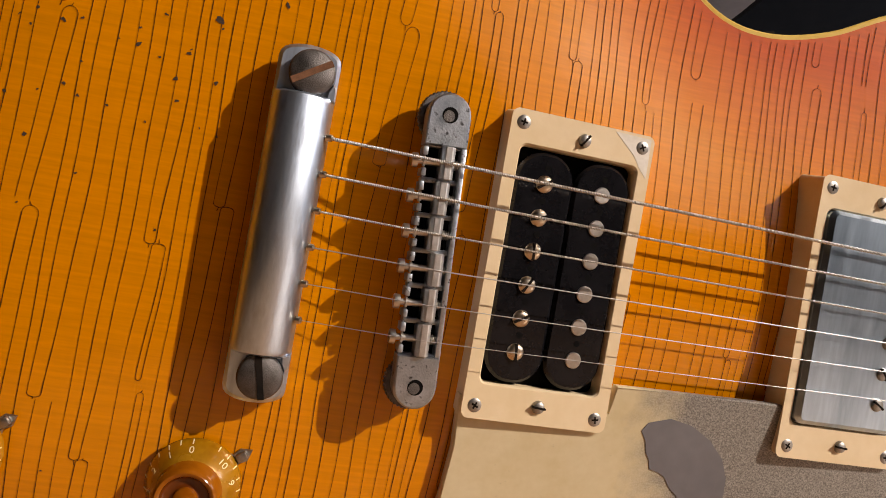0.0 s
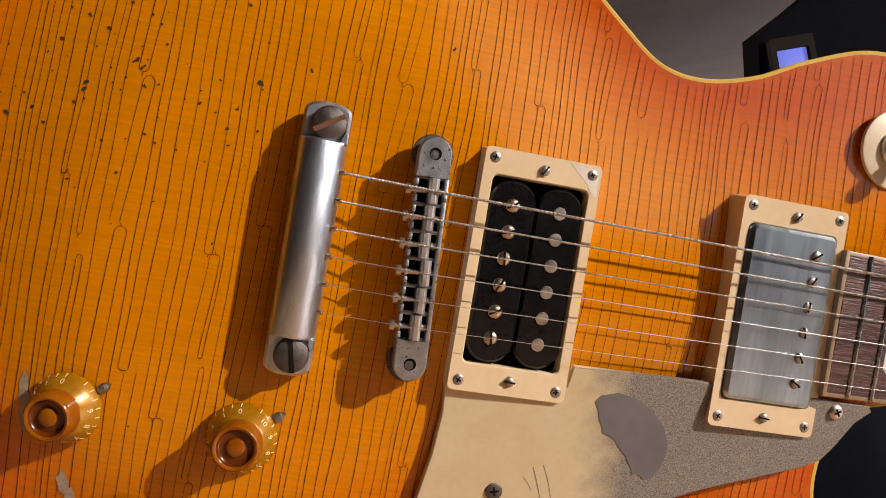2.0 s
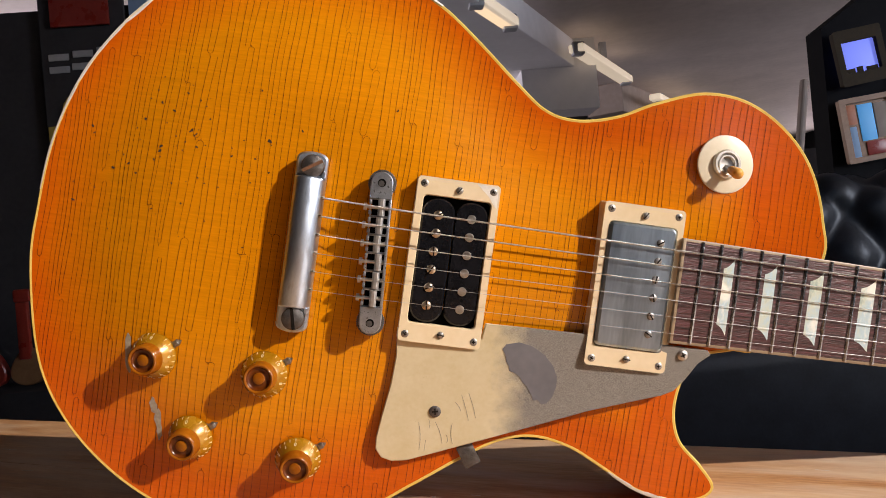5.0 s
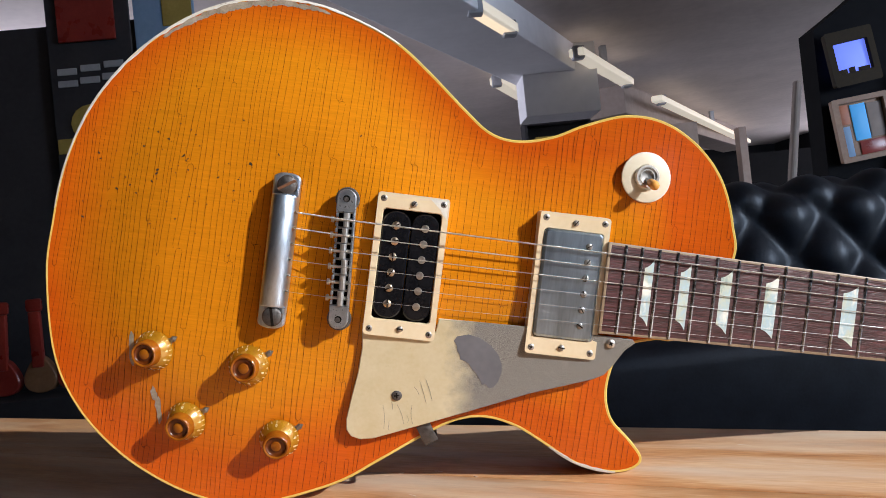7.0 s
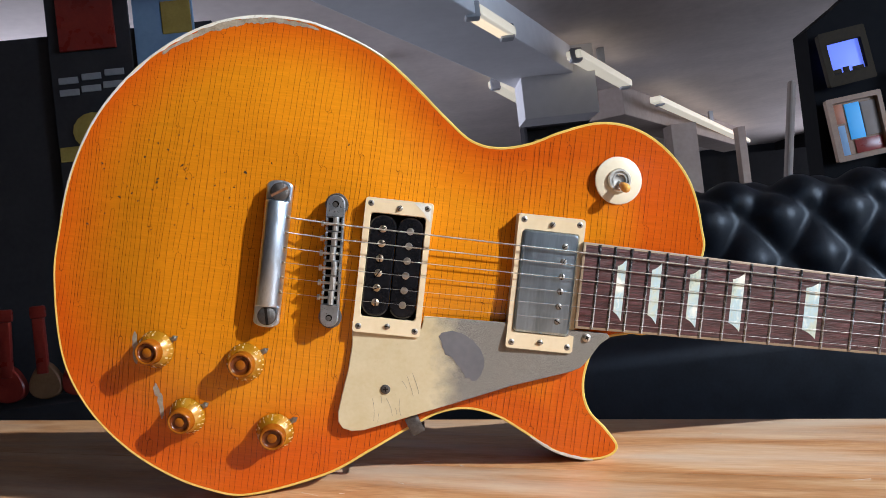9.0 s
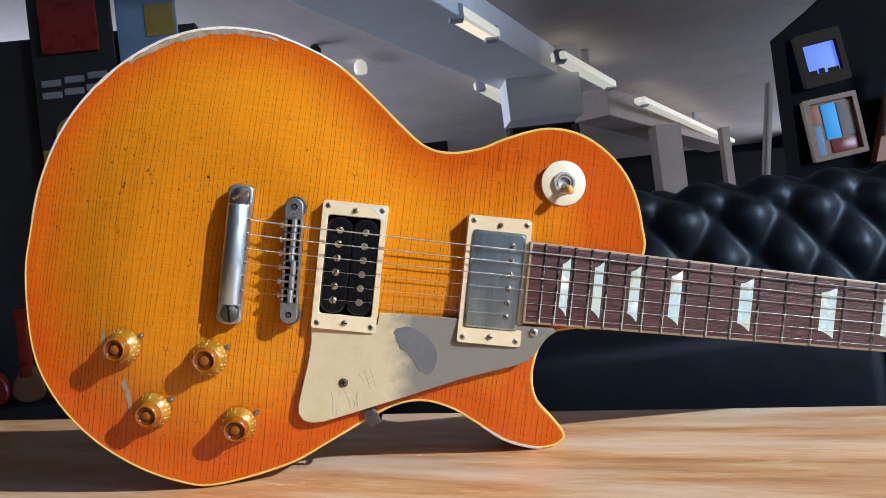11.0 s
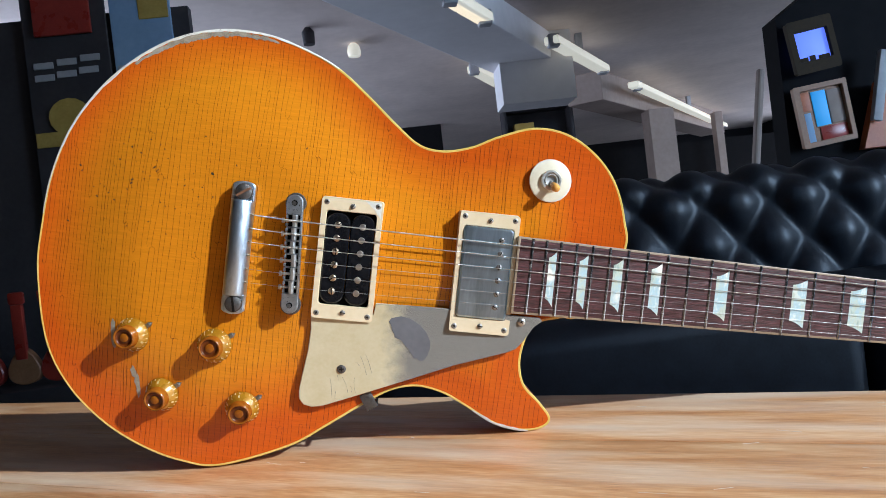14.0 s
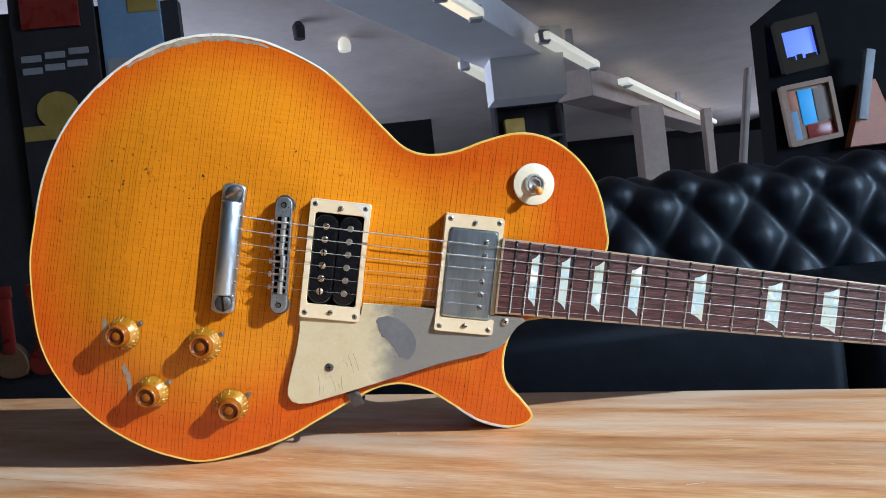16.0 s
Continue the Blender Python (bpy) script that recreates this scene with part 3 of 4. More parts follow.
box(bm, (-4.6, -9, -0.5), (4.6, 3.5, 0.5), 0.2)
bmesh.ops.transform(bm, matrix=Matrix.Translation((0.0652, -0.1045, rim_w(0.065) + 0.0022)) @ pose(0, 0, 0, 0, 0, 33) @ Matrix.Scale(MM, 4), verts=bm.verts)
n0 = len(bm.verts)
box(bm, (-4.6, -9.6, -22), (4.6, -8.6, 0.4), 0.2)
bm.verts.ensure_lookup_table()
bmesh.ops.transform(bm, matrix=Matrix.Translation((0.0652, -0.1045, rim_w(0.065) + 0.0022)) @ pose(0, 0, 0, 0, 0, 33) @ Matrix.Scale(MM, 4), verts=bm.verts[n0:])
part("guard_bracket", bm, M_DARKSTEEL, guitar, "dull grey metal bracket under the pickguard")


# ---- pickups ----
def ring(cu, cv, w_top, hole_w, hole_h, name):
    outer, inner = mm(rounded(cu, cv, 43.6, 88.0, 2.2)), mm(rounded(cu, cv + 0.3, hole_w, hole_h, 2.4))
    base = lambda x, y: top_w(x, y) - 0.0006
    ob = part(name, frame_prism(bmesh.new(), outer, inner, base, w_top * MM, 0.0012), M_CREAM, guitar, "aged cream plastic pickup surround")
    for su in (-1, 1):
        for sv in (-1, 1):
            screw(ob, cu + su * 18.7, cv + sv * 40.8, w_top - 0.2, 2.05, 17 * su + 9 * sv, mat=M_SCREW, dome=0.6)
    for sv in (-1, 1):
        screw(ob, cu + 0.4, cv + sv * 39.2, w_top - 0.1, 2.0, 25 + 30 * sv, cross=False, mat=M_SCREW, dome=1.5)
    return ob


bridge_ring = ring(41.0, -1.5, -6.5, 36.6, 69, "bridge_pickup_surround")
neck_ring = ring(142.6, -1.4, -3.0, 37.6, 68, "neck_pickup_surround")
# pale chip at the corner of the surround by the bridge
bm = bmesh.new()
prism(bm, mm([(50.5, 42.4), (62.2, 42.2), (62.4, 30.5), (59.8, 33.2), (57.5, 36.5)]), -0.0067, -0.00642)
part("chip", bm, M_CHIP, bridge_ring, "whitish chipped corner", smooth=False)

# the black base also paints the shade in the gap round the bobbins
coil = part("open_pickup", box(bmesh.new(), (0.0224, -0.0362, -0.0150), (0.0596, 0.0338, -0.0118)), M_BLACK, guitar, "uncovered black twin-coil pickup", smooth=False)


def pole_v(i, spread):
    return -1.3 + spread * (2.5 - i) / 2.5


for cu, kind in ((31.8, "screw"), (49.9, "slug")):
    bm = bmesh.new()
    prism(bm, mm(rounded(cu, -1.3, 17.8, 67.0, 8.3, 10)), -0.0128, -0.0072, 0.0009)
    bob = part("bobbin", bm, M_BLACKPL, coil, "glossy black plastic bobbin")
    for v in (27.8, *[pole_v(i, 24.5) - 4.9 for i in range(5)]):
        # no hole is cut: a flat black disc paints its shade
        bm = bmesh.new()
        lathe(bm, [(0.95, 0), (0, 0)], 12, at(cu + 0.3, v, -7.16) @ Matrix.Scale(MM, 4))
        part("bobbin_hole_shade", bm, M_BLACK, bob, smooth=False)
    for i in range(6):
        v = pole_v(i, 24.5)
        if kind == "screw":
            h = screw(coil, cu, v, -7.2, 2.55, (35, 20, 95, 60, 30, 95)[i], cross=False, mat=M_BRASS, dome=1.1)
            h.name = "pole_screw"
        else:
            bm = bmesh.new()
            lathe(bm, [(2.45, 0), (2.45, 0.35), (2.2, 0.6), (0, 0.66)], 20, at(cu, v, -7.2) @ Matrix.Scale(MM, 4))
            part("pole_slug", bm, M_STEEL, coil)

bm = bmesh.new()
prism(bm, mm(rounded(142.5, -1.0, 37.0, 67.3, 2.8, 6)), -0.012, -0.0010, 0.0014)
cover = part("pickup_cover", bm, M_COVER, guitar, "dull brushed nickel pickup cover")
for i in range(6):
    screw(cover, 152.4, pole_v(i, 24.8) + 0.6, -1.2, 2.15, 35 + 23 * i, cross=False, mat=M_SCREW, dome=1.3)

# ---- stop tailpiece ----
TU, TV = -38.7, -0.9


def tail_bar():
    """A barrel, round in front, that thins to lugs at the two studs."""
    bm = bmesh.new()
    prof = [(-8.5, 0.5), (-8.5, 4.0), (-7.7, 7.2), (-5.8, 9.6), (-2.8, 11.2), (0.4, 11.7), (3.9, 10.6), (6.6, 8.1), (8.1, 4.6), (8.4, 0.5)]
    stations = [(-35.6, 0.45), (-35.3, 0.80), (-34.6, 0.95), (-33.4, 1.0), (33.4, 1.0), (34.6, 0.95), (35.3, 0.80), (35.6, 0.45)]
    loops = [[bm.verts.new((x, v, z * k)) for x, z in prof] for v, k in stations]
    for a, b in zip(loops, loops[1:]):
        for i in range(len(prof)):
            j = (i + 1) % len(prof)
            bm.faces.new((a[i], a[j], b[j], b[i]))
    bm.faces.new(loops[0])
    bm.faces.new(loops[-1])
    for s in (-1, 1):
        out = [(-8.4, 34.2), (8.3, 34.2), (8.3, 44.6)] + [(8.3 * math.cos(a), 44.6 + 4.2 * math.sin(a) ** 0.8) for a in [math.pi * k / 12 for k in range(1, 12)]] + [(-8.4, 44.6)]
        prism(bm, [(x, s * y) for x, y in (out if s > 0 else out[::-1])], 0.5, 5.4, 1.1)
        rib = [(5.6, 34.4), (8.2, 34.4), (8.2, 38.2), (7.0, 39.4), (5.6, 37.0)]
        prism(bm, [(x, s * y) for x, y in (rib if s > 0 else rib[::-1])], 5.0, 7.0, 0.6)
    bmesh.ops.transform(bm, matrix=at(TU, TV, -14.6) @ Matrix.Scale(MM, 4), verts=bm.verts)
    return bm


tail = part("tailpiece", tail_bar(), M_NICKEL, guitar, "worn nickel stop tailpiece")
for sv, tn, slot_mat in ((1, 33, M_RUST), (-1, 102, M_SLOT)):
    bm = bmesh.new()
    lathe(bm, [(3.4, -9), (3.4, 0), (5.8, 0), (6.1, 0.6), (6.1, 3.4), (5.9, 3.9), (5.4, 4.3), (0, 4.5)], 32, at(TU + 0.9, TV + sv * 40.9, -9.6) @ Matrix.Scale(MM, 4))
    st = part("stud", bm, M_DARKSTEEL, tail, "dark oxidised slotted stud")
    # bar instead of a cut: rust on one stud, painted shade on the other
    bm = bmesh.new()
    box(bm, (-5.9, -0.85, 3.0), (5.9, 0.85, 4.6), 0, at(TU + 0.9, TV + sv * 40.9, -9.6, tn) @ Matrix.Scale(MM, 4))
    part("slot", bm, slot_mat, st, smooth=False)

# ---- bridge ----
BR = at(1.5, -1.3, -1.2, math.degrees(math.atan2(3.3, 74.2)))
BS = BR @ Matrix.Scale(MM, 4)


def bridge_bar():
    """A long bar with round ends, two rails and cross walls between the saddles."""
    bm = bmesh.new()
    for s in (-1, 1):
        out = [(5.9, 28.6)] + [(5.9 * math.cos(a), 37.2 + 5.9 * math.sin(a)) for a in [math.pi * k / 12 for k in range(13)]] + [(-5.9, 28.6)]
        prism(bm, [(x, s * y) for x, y in (out if s > 0 else out[::-1])], -6.0, 0.0, 0.5)
    box(bm, (4.4, -28.7, -6.0), (5.9, 28.7, -0.1), 0.25)
    box(bm, (-4.4, -28.7, -6.0), (4.4, 28.7, -4.6))
    for i in range(7):
        v = 28.9 - 57.8 * i / 6
        box(bm, (-5.4, v - 0.7, -6), (5.0, v + 0.7, -1.9), 0.25)
    for i in range(6):
        v = 24.1 - 9.63 * i
        box(bm, (-5.9, v - 4.0, -6), (-4.5, v + 1.2 - 3.0, -0.7), 0.3)
        box(bm, (-5.9, v + 1.7, -6), (-4.5, v + 4.2, -0.9), 0.3)
    bmesh.ops.transform(bm, matrix=BS, verts=bm.verts)
    return bm


bridge = part("bridge", bridge_bar(), M_BRIDGE, guitar, "pitted nickel tune bridge")
# flat black sheet over the bar's floor paints the shade between the saddles
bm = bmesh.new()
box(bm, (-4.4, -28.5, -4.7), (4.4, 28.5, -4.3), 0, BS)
part("saddle_recess_shade", bm, M_BLACK, bridge, smooth=False)
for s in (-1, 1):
    # flat black disc paints the shade in the gap round the post
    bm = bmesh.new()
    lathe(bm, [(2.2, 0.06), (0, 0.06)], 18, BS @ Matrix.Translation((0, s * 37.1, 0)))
    part("post_hole_shade", bm, M_BLACK, bridge, smooth=False)
    bm = bmesh.new()
    lathe(bm, [(1.7, -0.5), (1.6, 0.09), (0, 0.1)], 14, BS @ Matrix.Translation((-0.3, s * 37.1 - 0.3, 0)))
    lathe(bm, [(1.9, -16), (1.9, -6)], 14, BS @ Matrix.Translation((0, s * 37.1, 0)))
    part("post", bm, M_DARKSTEEL, bridge)
    bm = bmesh.new()
    wheel = []
    for k in range(80):
        r = 7.7 if k % 2 else 7.35
        wheel.append((r * math.cos(math.pi * k / 40), s * 37.1 + r * math.sin(math.pi * k / 40)))
    prism(bm, wheel, -8.6, -6.3, 0.3, BS)
    part("thumbwheel", bm, M_DARKSTEEL, bridge)
SADDLE_U = (0.6, 0.2, -0.2, 1.2, 0.8, 0.2)
for i in range(6):
    v = 24.1 - 9.63 * i
    su = SADDLE_U[i] + 0.2
    bm = bmesh.new()
    prof = [(-1.9, -4.4), (1.9, -4.4), (1.9, 0.5), (0.9, 1.6), (-1.0, 1.6), (-1.9, 0.2)]
    loops = [[bm.verts.new((su + x, v + y, z)) for x, z in prof] for y in (-4.45, 4.45)]
    for k in range(6):
        j = (k + 1) % 6
        bm.faces.new((loops[0][k], loops[0][j], loops[1][j], loops[1][k]))
    bm.faces.new(loops[0])
    bm.faces.new(loops[1][::-1])
    bmesh.ops.bevel(bm, geom=list(bm.edges), offset=0.2, segments=1, affect="EDGES")
    bmesh.ops.transform(bm, matrix=BS, verts=bm.verts)
    part("saddle", bm, M_SADDLE, bridge, "flat worn steel saddle", smooth=False)
    bm = bmesh.new()
    lathe(bm, [(0, -8.6), (1.9, -8.6), (2.0, -8.2), (2.0, -7.0), (0.9, -6.9), (0.9, -5.6), (1.5, -5.5), (1.5, -4.9), (1.0, -4.8), (1.0, 4.6), (0, 4.6)], 14,
          BS @ Matrix.Translation((0, v, -2.2)) @ pose(0, 0, 0, 0, 90, 0))
    for k in range(5):
        lathe(bm, [(1.2, 2.3 + k * 0.5), (1.45, 2.5 + k * 0.5), (1.2, 2.7 + k * 0.5)], 12, BS @ Matrix.Translation((0, v, -2.2)) @ pose(0, 0, 0, 0, 90, 0))
    part("saddle_screw", bm, M_STEEL, bridge)


# ---- neck ----
def fret_u(n):
    return 625.5 * 2 ** (-n / 12)


def half_w(u):
    return (57 - (u - 175.5) / 450 * 14) / 2


def board_slice(bm, u0, u1, inset, z0, crown):
    """A length of fingerboard, slightly crowned."""
    loops = []
    for u in (u0, u1):
        h = half_w(u) - inset
        pts = [(u, -h, z0)] + [(u, h * k / 4, -crown * (k / 4) ** 2) for k in range(-4, 5)] + [(u, h, z0)]
        loops.append([bm.verts.new(p) for p in pts])
    n = len(loops[0])
    for i in range(n):
        j = (i + 1) % n
        bm.faces.new((loops[0][i], loops[0][j], loops[1][j], loops[1][i]))
    bm.faces.new(loops[0][::-1])
    bm.faces.new(loops[1])


def scaled(bm):
    bmesh.ops.transform(bm, matrix=Matrix.Scale(MM, 4), verts=bm.verts)
    return bm


bm = bmesh.new()
board_slice(bm, 166.2, 626, 1.6, -6, 0.35)
board = part("fingerboard", scaled(bm), M_ROSE, guitar, "dark reddish rosewood fingerboard")
bm = bmesh.new()
for s in (-1, 1):
    vs = []
    for u in (164.6, 626):
        h = half_w(u)
        vs.append([bm.verts.new((u, s * a, z)) for a, z in ((h, -6), (h, -0.5), (h - 0.3, -0.3), (h - 1.62, -0.28), (h - 1.62, -6))])
    for i in range(5):
        j = (i + 1) % 5
        bm.faces.new((vs[0][i], vs[0][j], vs[1][j], vs[1][i]))
    bm.faces.new(vs[0])
    bm.faces.new(vs[1])
box(bm, (164.4, -half_w(165), -6), (166.2, half_w(165), -0.2), 0.2)
M_NECKBIND = material("board_binding", [(0.24, 0.175, 0.11), (0.36, 0.27, 0.17)], 0.4, scale=60)
part("board_binding", scaled(bm), M_NECKBIND, board, "yellowed fingerboard binding")
for n in range(1, 23):
    u = fret_u(n)
    h = half_w(u)
    bm = bmesh.new()
    rows = []
    for k in range(-5, 6):
        y = (h - 0.7) * k / 5
        z = -0.35 * (k / 5) ** 2
        rows.append([bm.verts.new((u + dx, y, z + dz)) for dx, dz in ((-1.1, -0.1), (-0.85, 0.4), (0, 0.7), (0.85, 0.4), (1.1, -0.1))])
    for a, b in zip(rows, rows[1:]):
        for k in range(4):
            bm.faces.new((a[k], a[k + 1], b[k + 1], b[k]))
    bm.faces.new(rows[0])
    bm.faces.new(rows[-1])
    part("fret", scaled(bm), M_FRET, board)
for n in (3, 5, 7, 9, 12, 15, 17, 19, 21):
    a, b = fret_u(n), fret_u(n - 1)
    L = b - a
    c = (a + b) / 2
    hw = max(min(0.255 * L, 7.2), 2.7)
    tall, low = half_w(c) * 0.74, half_w(c) * 0.54
    poly = []
    for k in range(7):
        t = k / 6
        poly.append((c + hw - 2 * hw * t, tall + (low - tall) * (1.75 * t - 0.75 * t * t)))
    poly += [(x, -y) for x, y in reversed(poly)]
    bm = bmesh.new()
    lo = lambda x, y: -0.0012
    hi = lambda x, y: -0.00035 * (y / 0.027) ** 2 + 0.00007
    cols = [(poly[k], poly[len(poly) - 1 - k]) for k in range(7)]
    grid = []
    for p, q in cols:
        grid.append([bm.verts.new((p[0] * MM, (p[1] + (q[1] - p[1]) * j / 6) * MM, hi(0, (p[1] + (q[1] - p[1]) * j / 6) * MM))) for j in range(7)])
    for r0, r1 in zip(grid, grid[1:]):
        for j in range(6):
            bm.faces.new((r0[j], r0[j + 1], r1[j + 1], r1[j]))
    part("inlay", bm, M_PEARL, board, "cream pearl trapezoid inlay")
bm = bmesh.new()
rows = []
for u in (185, 250, 262, 625):
    h = half_w(u) - 0.3
    d = 21 if u < 300 else 15
    rows.append([bm.verts.new((u, h * math.cos(math.pi * k / 12), -6.0 - d * math.sin(math.pi * k / 12) ** 0.8)) for k in range(13)])
for a, b in zip(rows, rows[1:]):
    for k in range(12):
        bm.faces.new((a[k], a[k + 1], b[k + 1], b[k]))
    bm.faces.new((a[0], b[0], b[12], a[12]))
bm.faces.new(rows[0])
bm.faces.new(rows[-1])
part("neck", scaled(bm), M_SIDE, guitar, "faded cherry mahogany neck")
bm = bmesh.new()
box(bm, (626, -21.4, -6), (631, 21.4, 1.2), 0.5)
part("nut", scaled(bm), M_CREAM, guitar)
HEAD = [(631, 21.5), (645, 25), (660, 37), (700, 36), (790, 40), (806, 33), (812, 12), (803, 0), (812, -12), (806, -33), (790, -40), (700, -36), (660, -37), (645, -25), (631, -21.5)]
bm = bmesh.new()
prism(bm, HEAD[::-1], lambda x, y: -16 - (x - 631) * 0.3, lambda x, y: -2 - (x - 631) * 0.3)
part("headstock", scaled(bm), M_BLACKPL, guitar, "black headstock", smooth=False)

# ---- strings ----
GAUGE = (0.98, 0.76, 0.56, 0.36, 0.27, 0.21)


def wound(name):
    m = material(name, [(0.66, 0.61, 0.53), (0.82, 0.78, 0.70)], 0.4, 1.0, scale=300)
    n, l = m.node_tree.nodes, m.node_tree.links
    wv = n.new("ShaderNodeTexWave")
    wv.bands_direction = "X"
    wv.inputs["Scale"].default_value = 640
    tc = n.new("ShaderNodeTexCoord")
    l.new(tc.outputs["Object"], wv.inputs["Vector"])
    bp = n.new("ShaderNodeBump")
    bp.inputs["Strength"].default_value, bp.inputs["Distance"].default_value = 1.0, 0.0004
    l.new(wv.outputs["Fac"], bp.inputs["Height"])
    l.new(bp.outputs["Normal"], n["Principled BSDF"].inputs["Normal"])
    return m


M_WOUND = wound("wound_string")
for i, g in enumerate(GAUGE):
    sv = 24.1 - 9.63 * i
    p_saddle = BS @ Vector((SADDLE_U[i] + 0.1, sv, 1.55 + g / 2))
    v_nut = 17.6 - 7.04 * i
    path = [Vector(((TU + 5.5) * MM, (TV + 24.9 - 9.9 * i) * MM, -0.0078)), p_saddle, Vector((0.628, v_nut * MM, 0.0013 + g / 2 * MM)), Vector((0.66, v_nut * MM * 1.2, -0.008))]
    bm = bmesh.new()
    rows = []
    for k, p in enumerate(path):
        d = (path[min(k + 1, 3)] - path[max(k - 1, 0)]).normalized()
        s1 = d.cross(Vector((0, 0, 1))).normalized()
        s2 = s1.cross(d)
        rows.append([bm.verts.new(p + (s1 * math.cos(a) + s2 * math.sin(a)) * g / 2 * MM) for a in [2 * math.pi * q / 10 for q in range(10)]])
    for a, b in zip(rows, rows[1:]):
        for q in range(10):
            bm.faces.new((a[q], a[(q + 1) % 10], b[(q + 1) % 10], b[q]))
    bm.faces.new(rows[0])
    bm.faces.new(rows[-1])
    part("string", bm, M_WOUND if i < 3 else M_STRING, guitar, "wound steel string" if i < 3 else "plain steel string")
    bm = bmesh.new()
    lathe(bm, [(0, 0), (1.0, 0), (1.0, 1.5), (0.6, 1.9), (0, 2.0)], 10, Matrix.Translation(path[0] + Vector((0.0019, 0, 0.0004))) @ pose(0, 0, 0, 0, 78, 0) @ Matrix.Scale(MM, 4))
    part("string_end", bm, M_BRASS, tail)


# ---- knobs ----
def knob(u, v, turn, tilt_u=0.0):
    base = top_w(u * MM, v * MM)
    e = 0.012
    nu = -(top_w(u * MM + e, v * MM) - top_w(u * MM - e, v * MM)) / (2 * e)
    nv = -(top_w(u * MM, v * MM + e) - top_w(u * MM, v * MM - e)) / (2 * e)
    q = Vector((0, 0, 1)).rotation_difference(Vector((nu, nv, 1))).to_matrix().to_4x4()
    m = Matrix.Translation((u * MM, v * MM, base)) @ q @ Matrix.Scale(MM, 4)
    bm = bmesh.new()
    lathe(bm, [(11.9, 1.2), (12.6, 1.6), (12.8, 2.2), (12.3, 3.6), (11.2, 5.6), (9.9, 7.2), (9.2, 8.2), (8.7, 8.7)], 44, m)
    ob = part("control_knob", bm, M_KNOB, guitar, "amber gold bell knob with pale figures")
    bm = bmesh.new()
    lathe(bm, [(8.75, 8.6), (8.5, 9.6), (8.4, 13.2), (8.1, 14.2), (7.5, 14.7), (6.8, 14.6), (6.4, 14.2)], 40, m)
    part("knob_cap", bm, M_KNOBSIDE, ob, "clear dark amber cap")
    bm = bmesh.new()
    lathe(bm, [(6.42, 14.25), (6.1, 13.3), (5.4, 12.8), (3.5, 12.8), (3.2, 13.0)], 32, m)
    part("knob_well", bm, M_KNOBWELL, ob, "dark brown hollow")
    bm = bmesh.new()
    lathe(bm, [(3.25, 12.9), (3.1, 13.6), (2.5, 14.0), (0, 14.1)], 24, m)
    part("knob_stud", bm, M_KNOBSIDE, ob, "amber middle stud")
    for k in range(22):
        a = radians(turn + k * 15.5)
        bm = bmesh.new()
        box(bm, (-0.16, -0.9, -0.06), (0.16, 0.9, 0.16), 0, m @ pose(0, 0, 0, 0, 0, math.degrees(a) - 90) @ pose(0, 12.15, 3.6, -62, 0, 0))
        part("tick_mark", bm, M_FIG, ob, smooth=False)
    for k in range(11):
        cu = bpy.data.curves.new("figure", "FONT")
        cu.body, cu.size, cu.align_x, cu.align_y, cu.extrude = str(k), 2.9, "CENTER", "CENTER", 0.03
        tmp = bpy.data.objects.new("figure", cu)
        scene.collection.objects.link(tmp)
        bpy.context.view_layer.update()
        me = bpy.data.meshes.new_from_object(tmp.evaluated_get(bpy.context.evaluated_depsgraph_get()))
        bpy.data.objects.remove(tmp)
        me.transform(m @ pose(0, 0, 0, 0, 0, turn + k * 31 - 90) @ pose(0, 10.75, 6.25, -52, 0, 0))
        part("figure", me, M_FIG, ob, smooth=False)
    bm = bmesh.new()
    out = [(-2.6, 0), (2.6, 0), (2.6, 11.5), (1.5, 12.6), (1.9, 15.2), (0, 17.8), (-1.9, 15.2), (-1.5, 12.6), (-2.6, 11.5)]
    prism(bm, out, 0.2, 1.1, 0.15, m @ pose(0, 0, 0, 0, 0, -53))
    bx = box(bm, (-1.2, 13.2, 1.0), (1.2, 16.2, 2.6), 0.4, m @ pose(0, 0, 0, 0, 0, -53))
    part("pointer", bm, M_SCREW, ob, "tarnished metal pointer")
    return ob


for u, v, tn in ((-111.5, -73.5, 92), (-50.2, -75.2, 97), (-87, -116.5, 96), (-26.8, -120.5, 100)):
    knob(u, v, tn)

# ---- selector switch ----
SU, SV = 185.2, 72.3
sw_base = top_w(SU * MM, SV * MM)
sm = Matrix.Translation((SU * MM, SV * MM, sw_base)) @ pose(0, 0, 0, -2, 3, 0) @ Matrix.Scale(MM, 4)
bm = bmesh.new()
lathe(bm, [(5.0, 0.2), (15.9, 0.2), (16.2, 0.8), (16.0, 1.7), (15.3, 2.0), (5.0, 2.0), (5.0, 0.2)], 56, sm)
M_PLATE = material("ivory_plastic", [(0.70, 0.62, 0.45), (0.78, 0.71, 0.55)], 0.35, scale=50)
switch = part("switch_plate", bm, M_PLATE, guitar, "round ivory switch plate")
bm = bmesh.new()
lathe(bm, [(8.0, 2.0), (8.0, 3.6), (7.3, 4.6), (6.2, 4.6), (5.8, 3.4), (5.2, 3.3), (4.8, 4.2), (4.2, 4.2), (3.8, 2.4), (0, 2.0)], 36, sm)
part("switch_nut", bm, M_STEEL, switch, "bright ribbed nickel nut")
bm = bmesh.new()
tip = sm @ Matrix.Translation((0.4, -1.2, 1.0)) @ pose(0, 0, 0, 22, 4, 0)
lathe(bm, [(1.5, 0), (1.5, 7)], 14, tip)
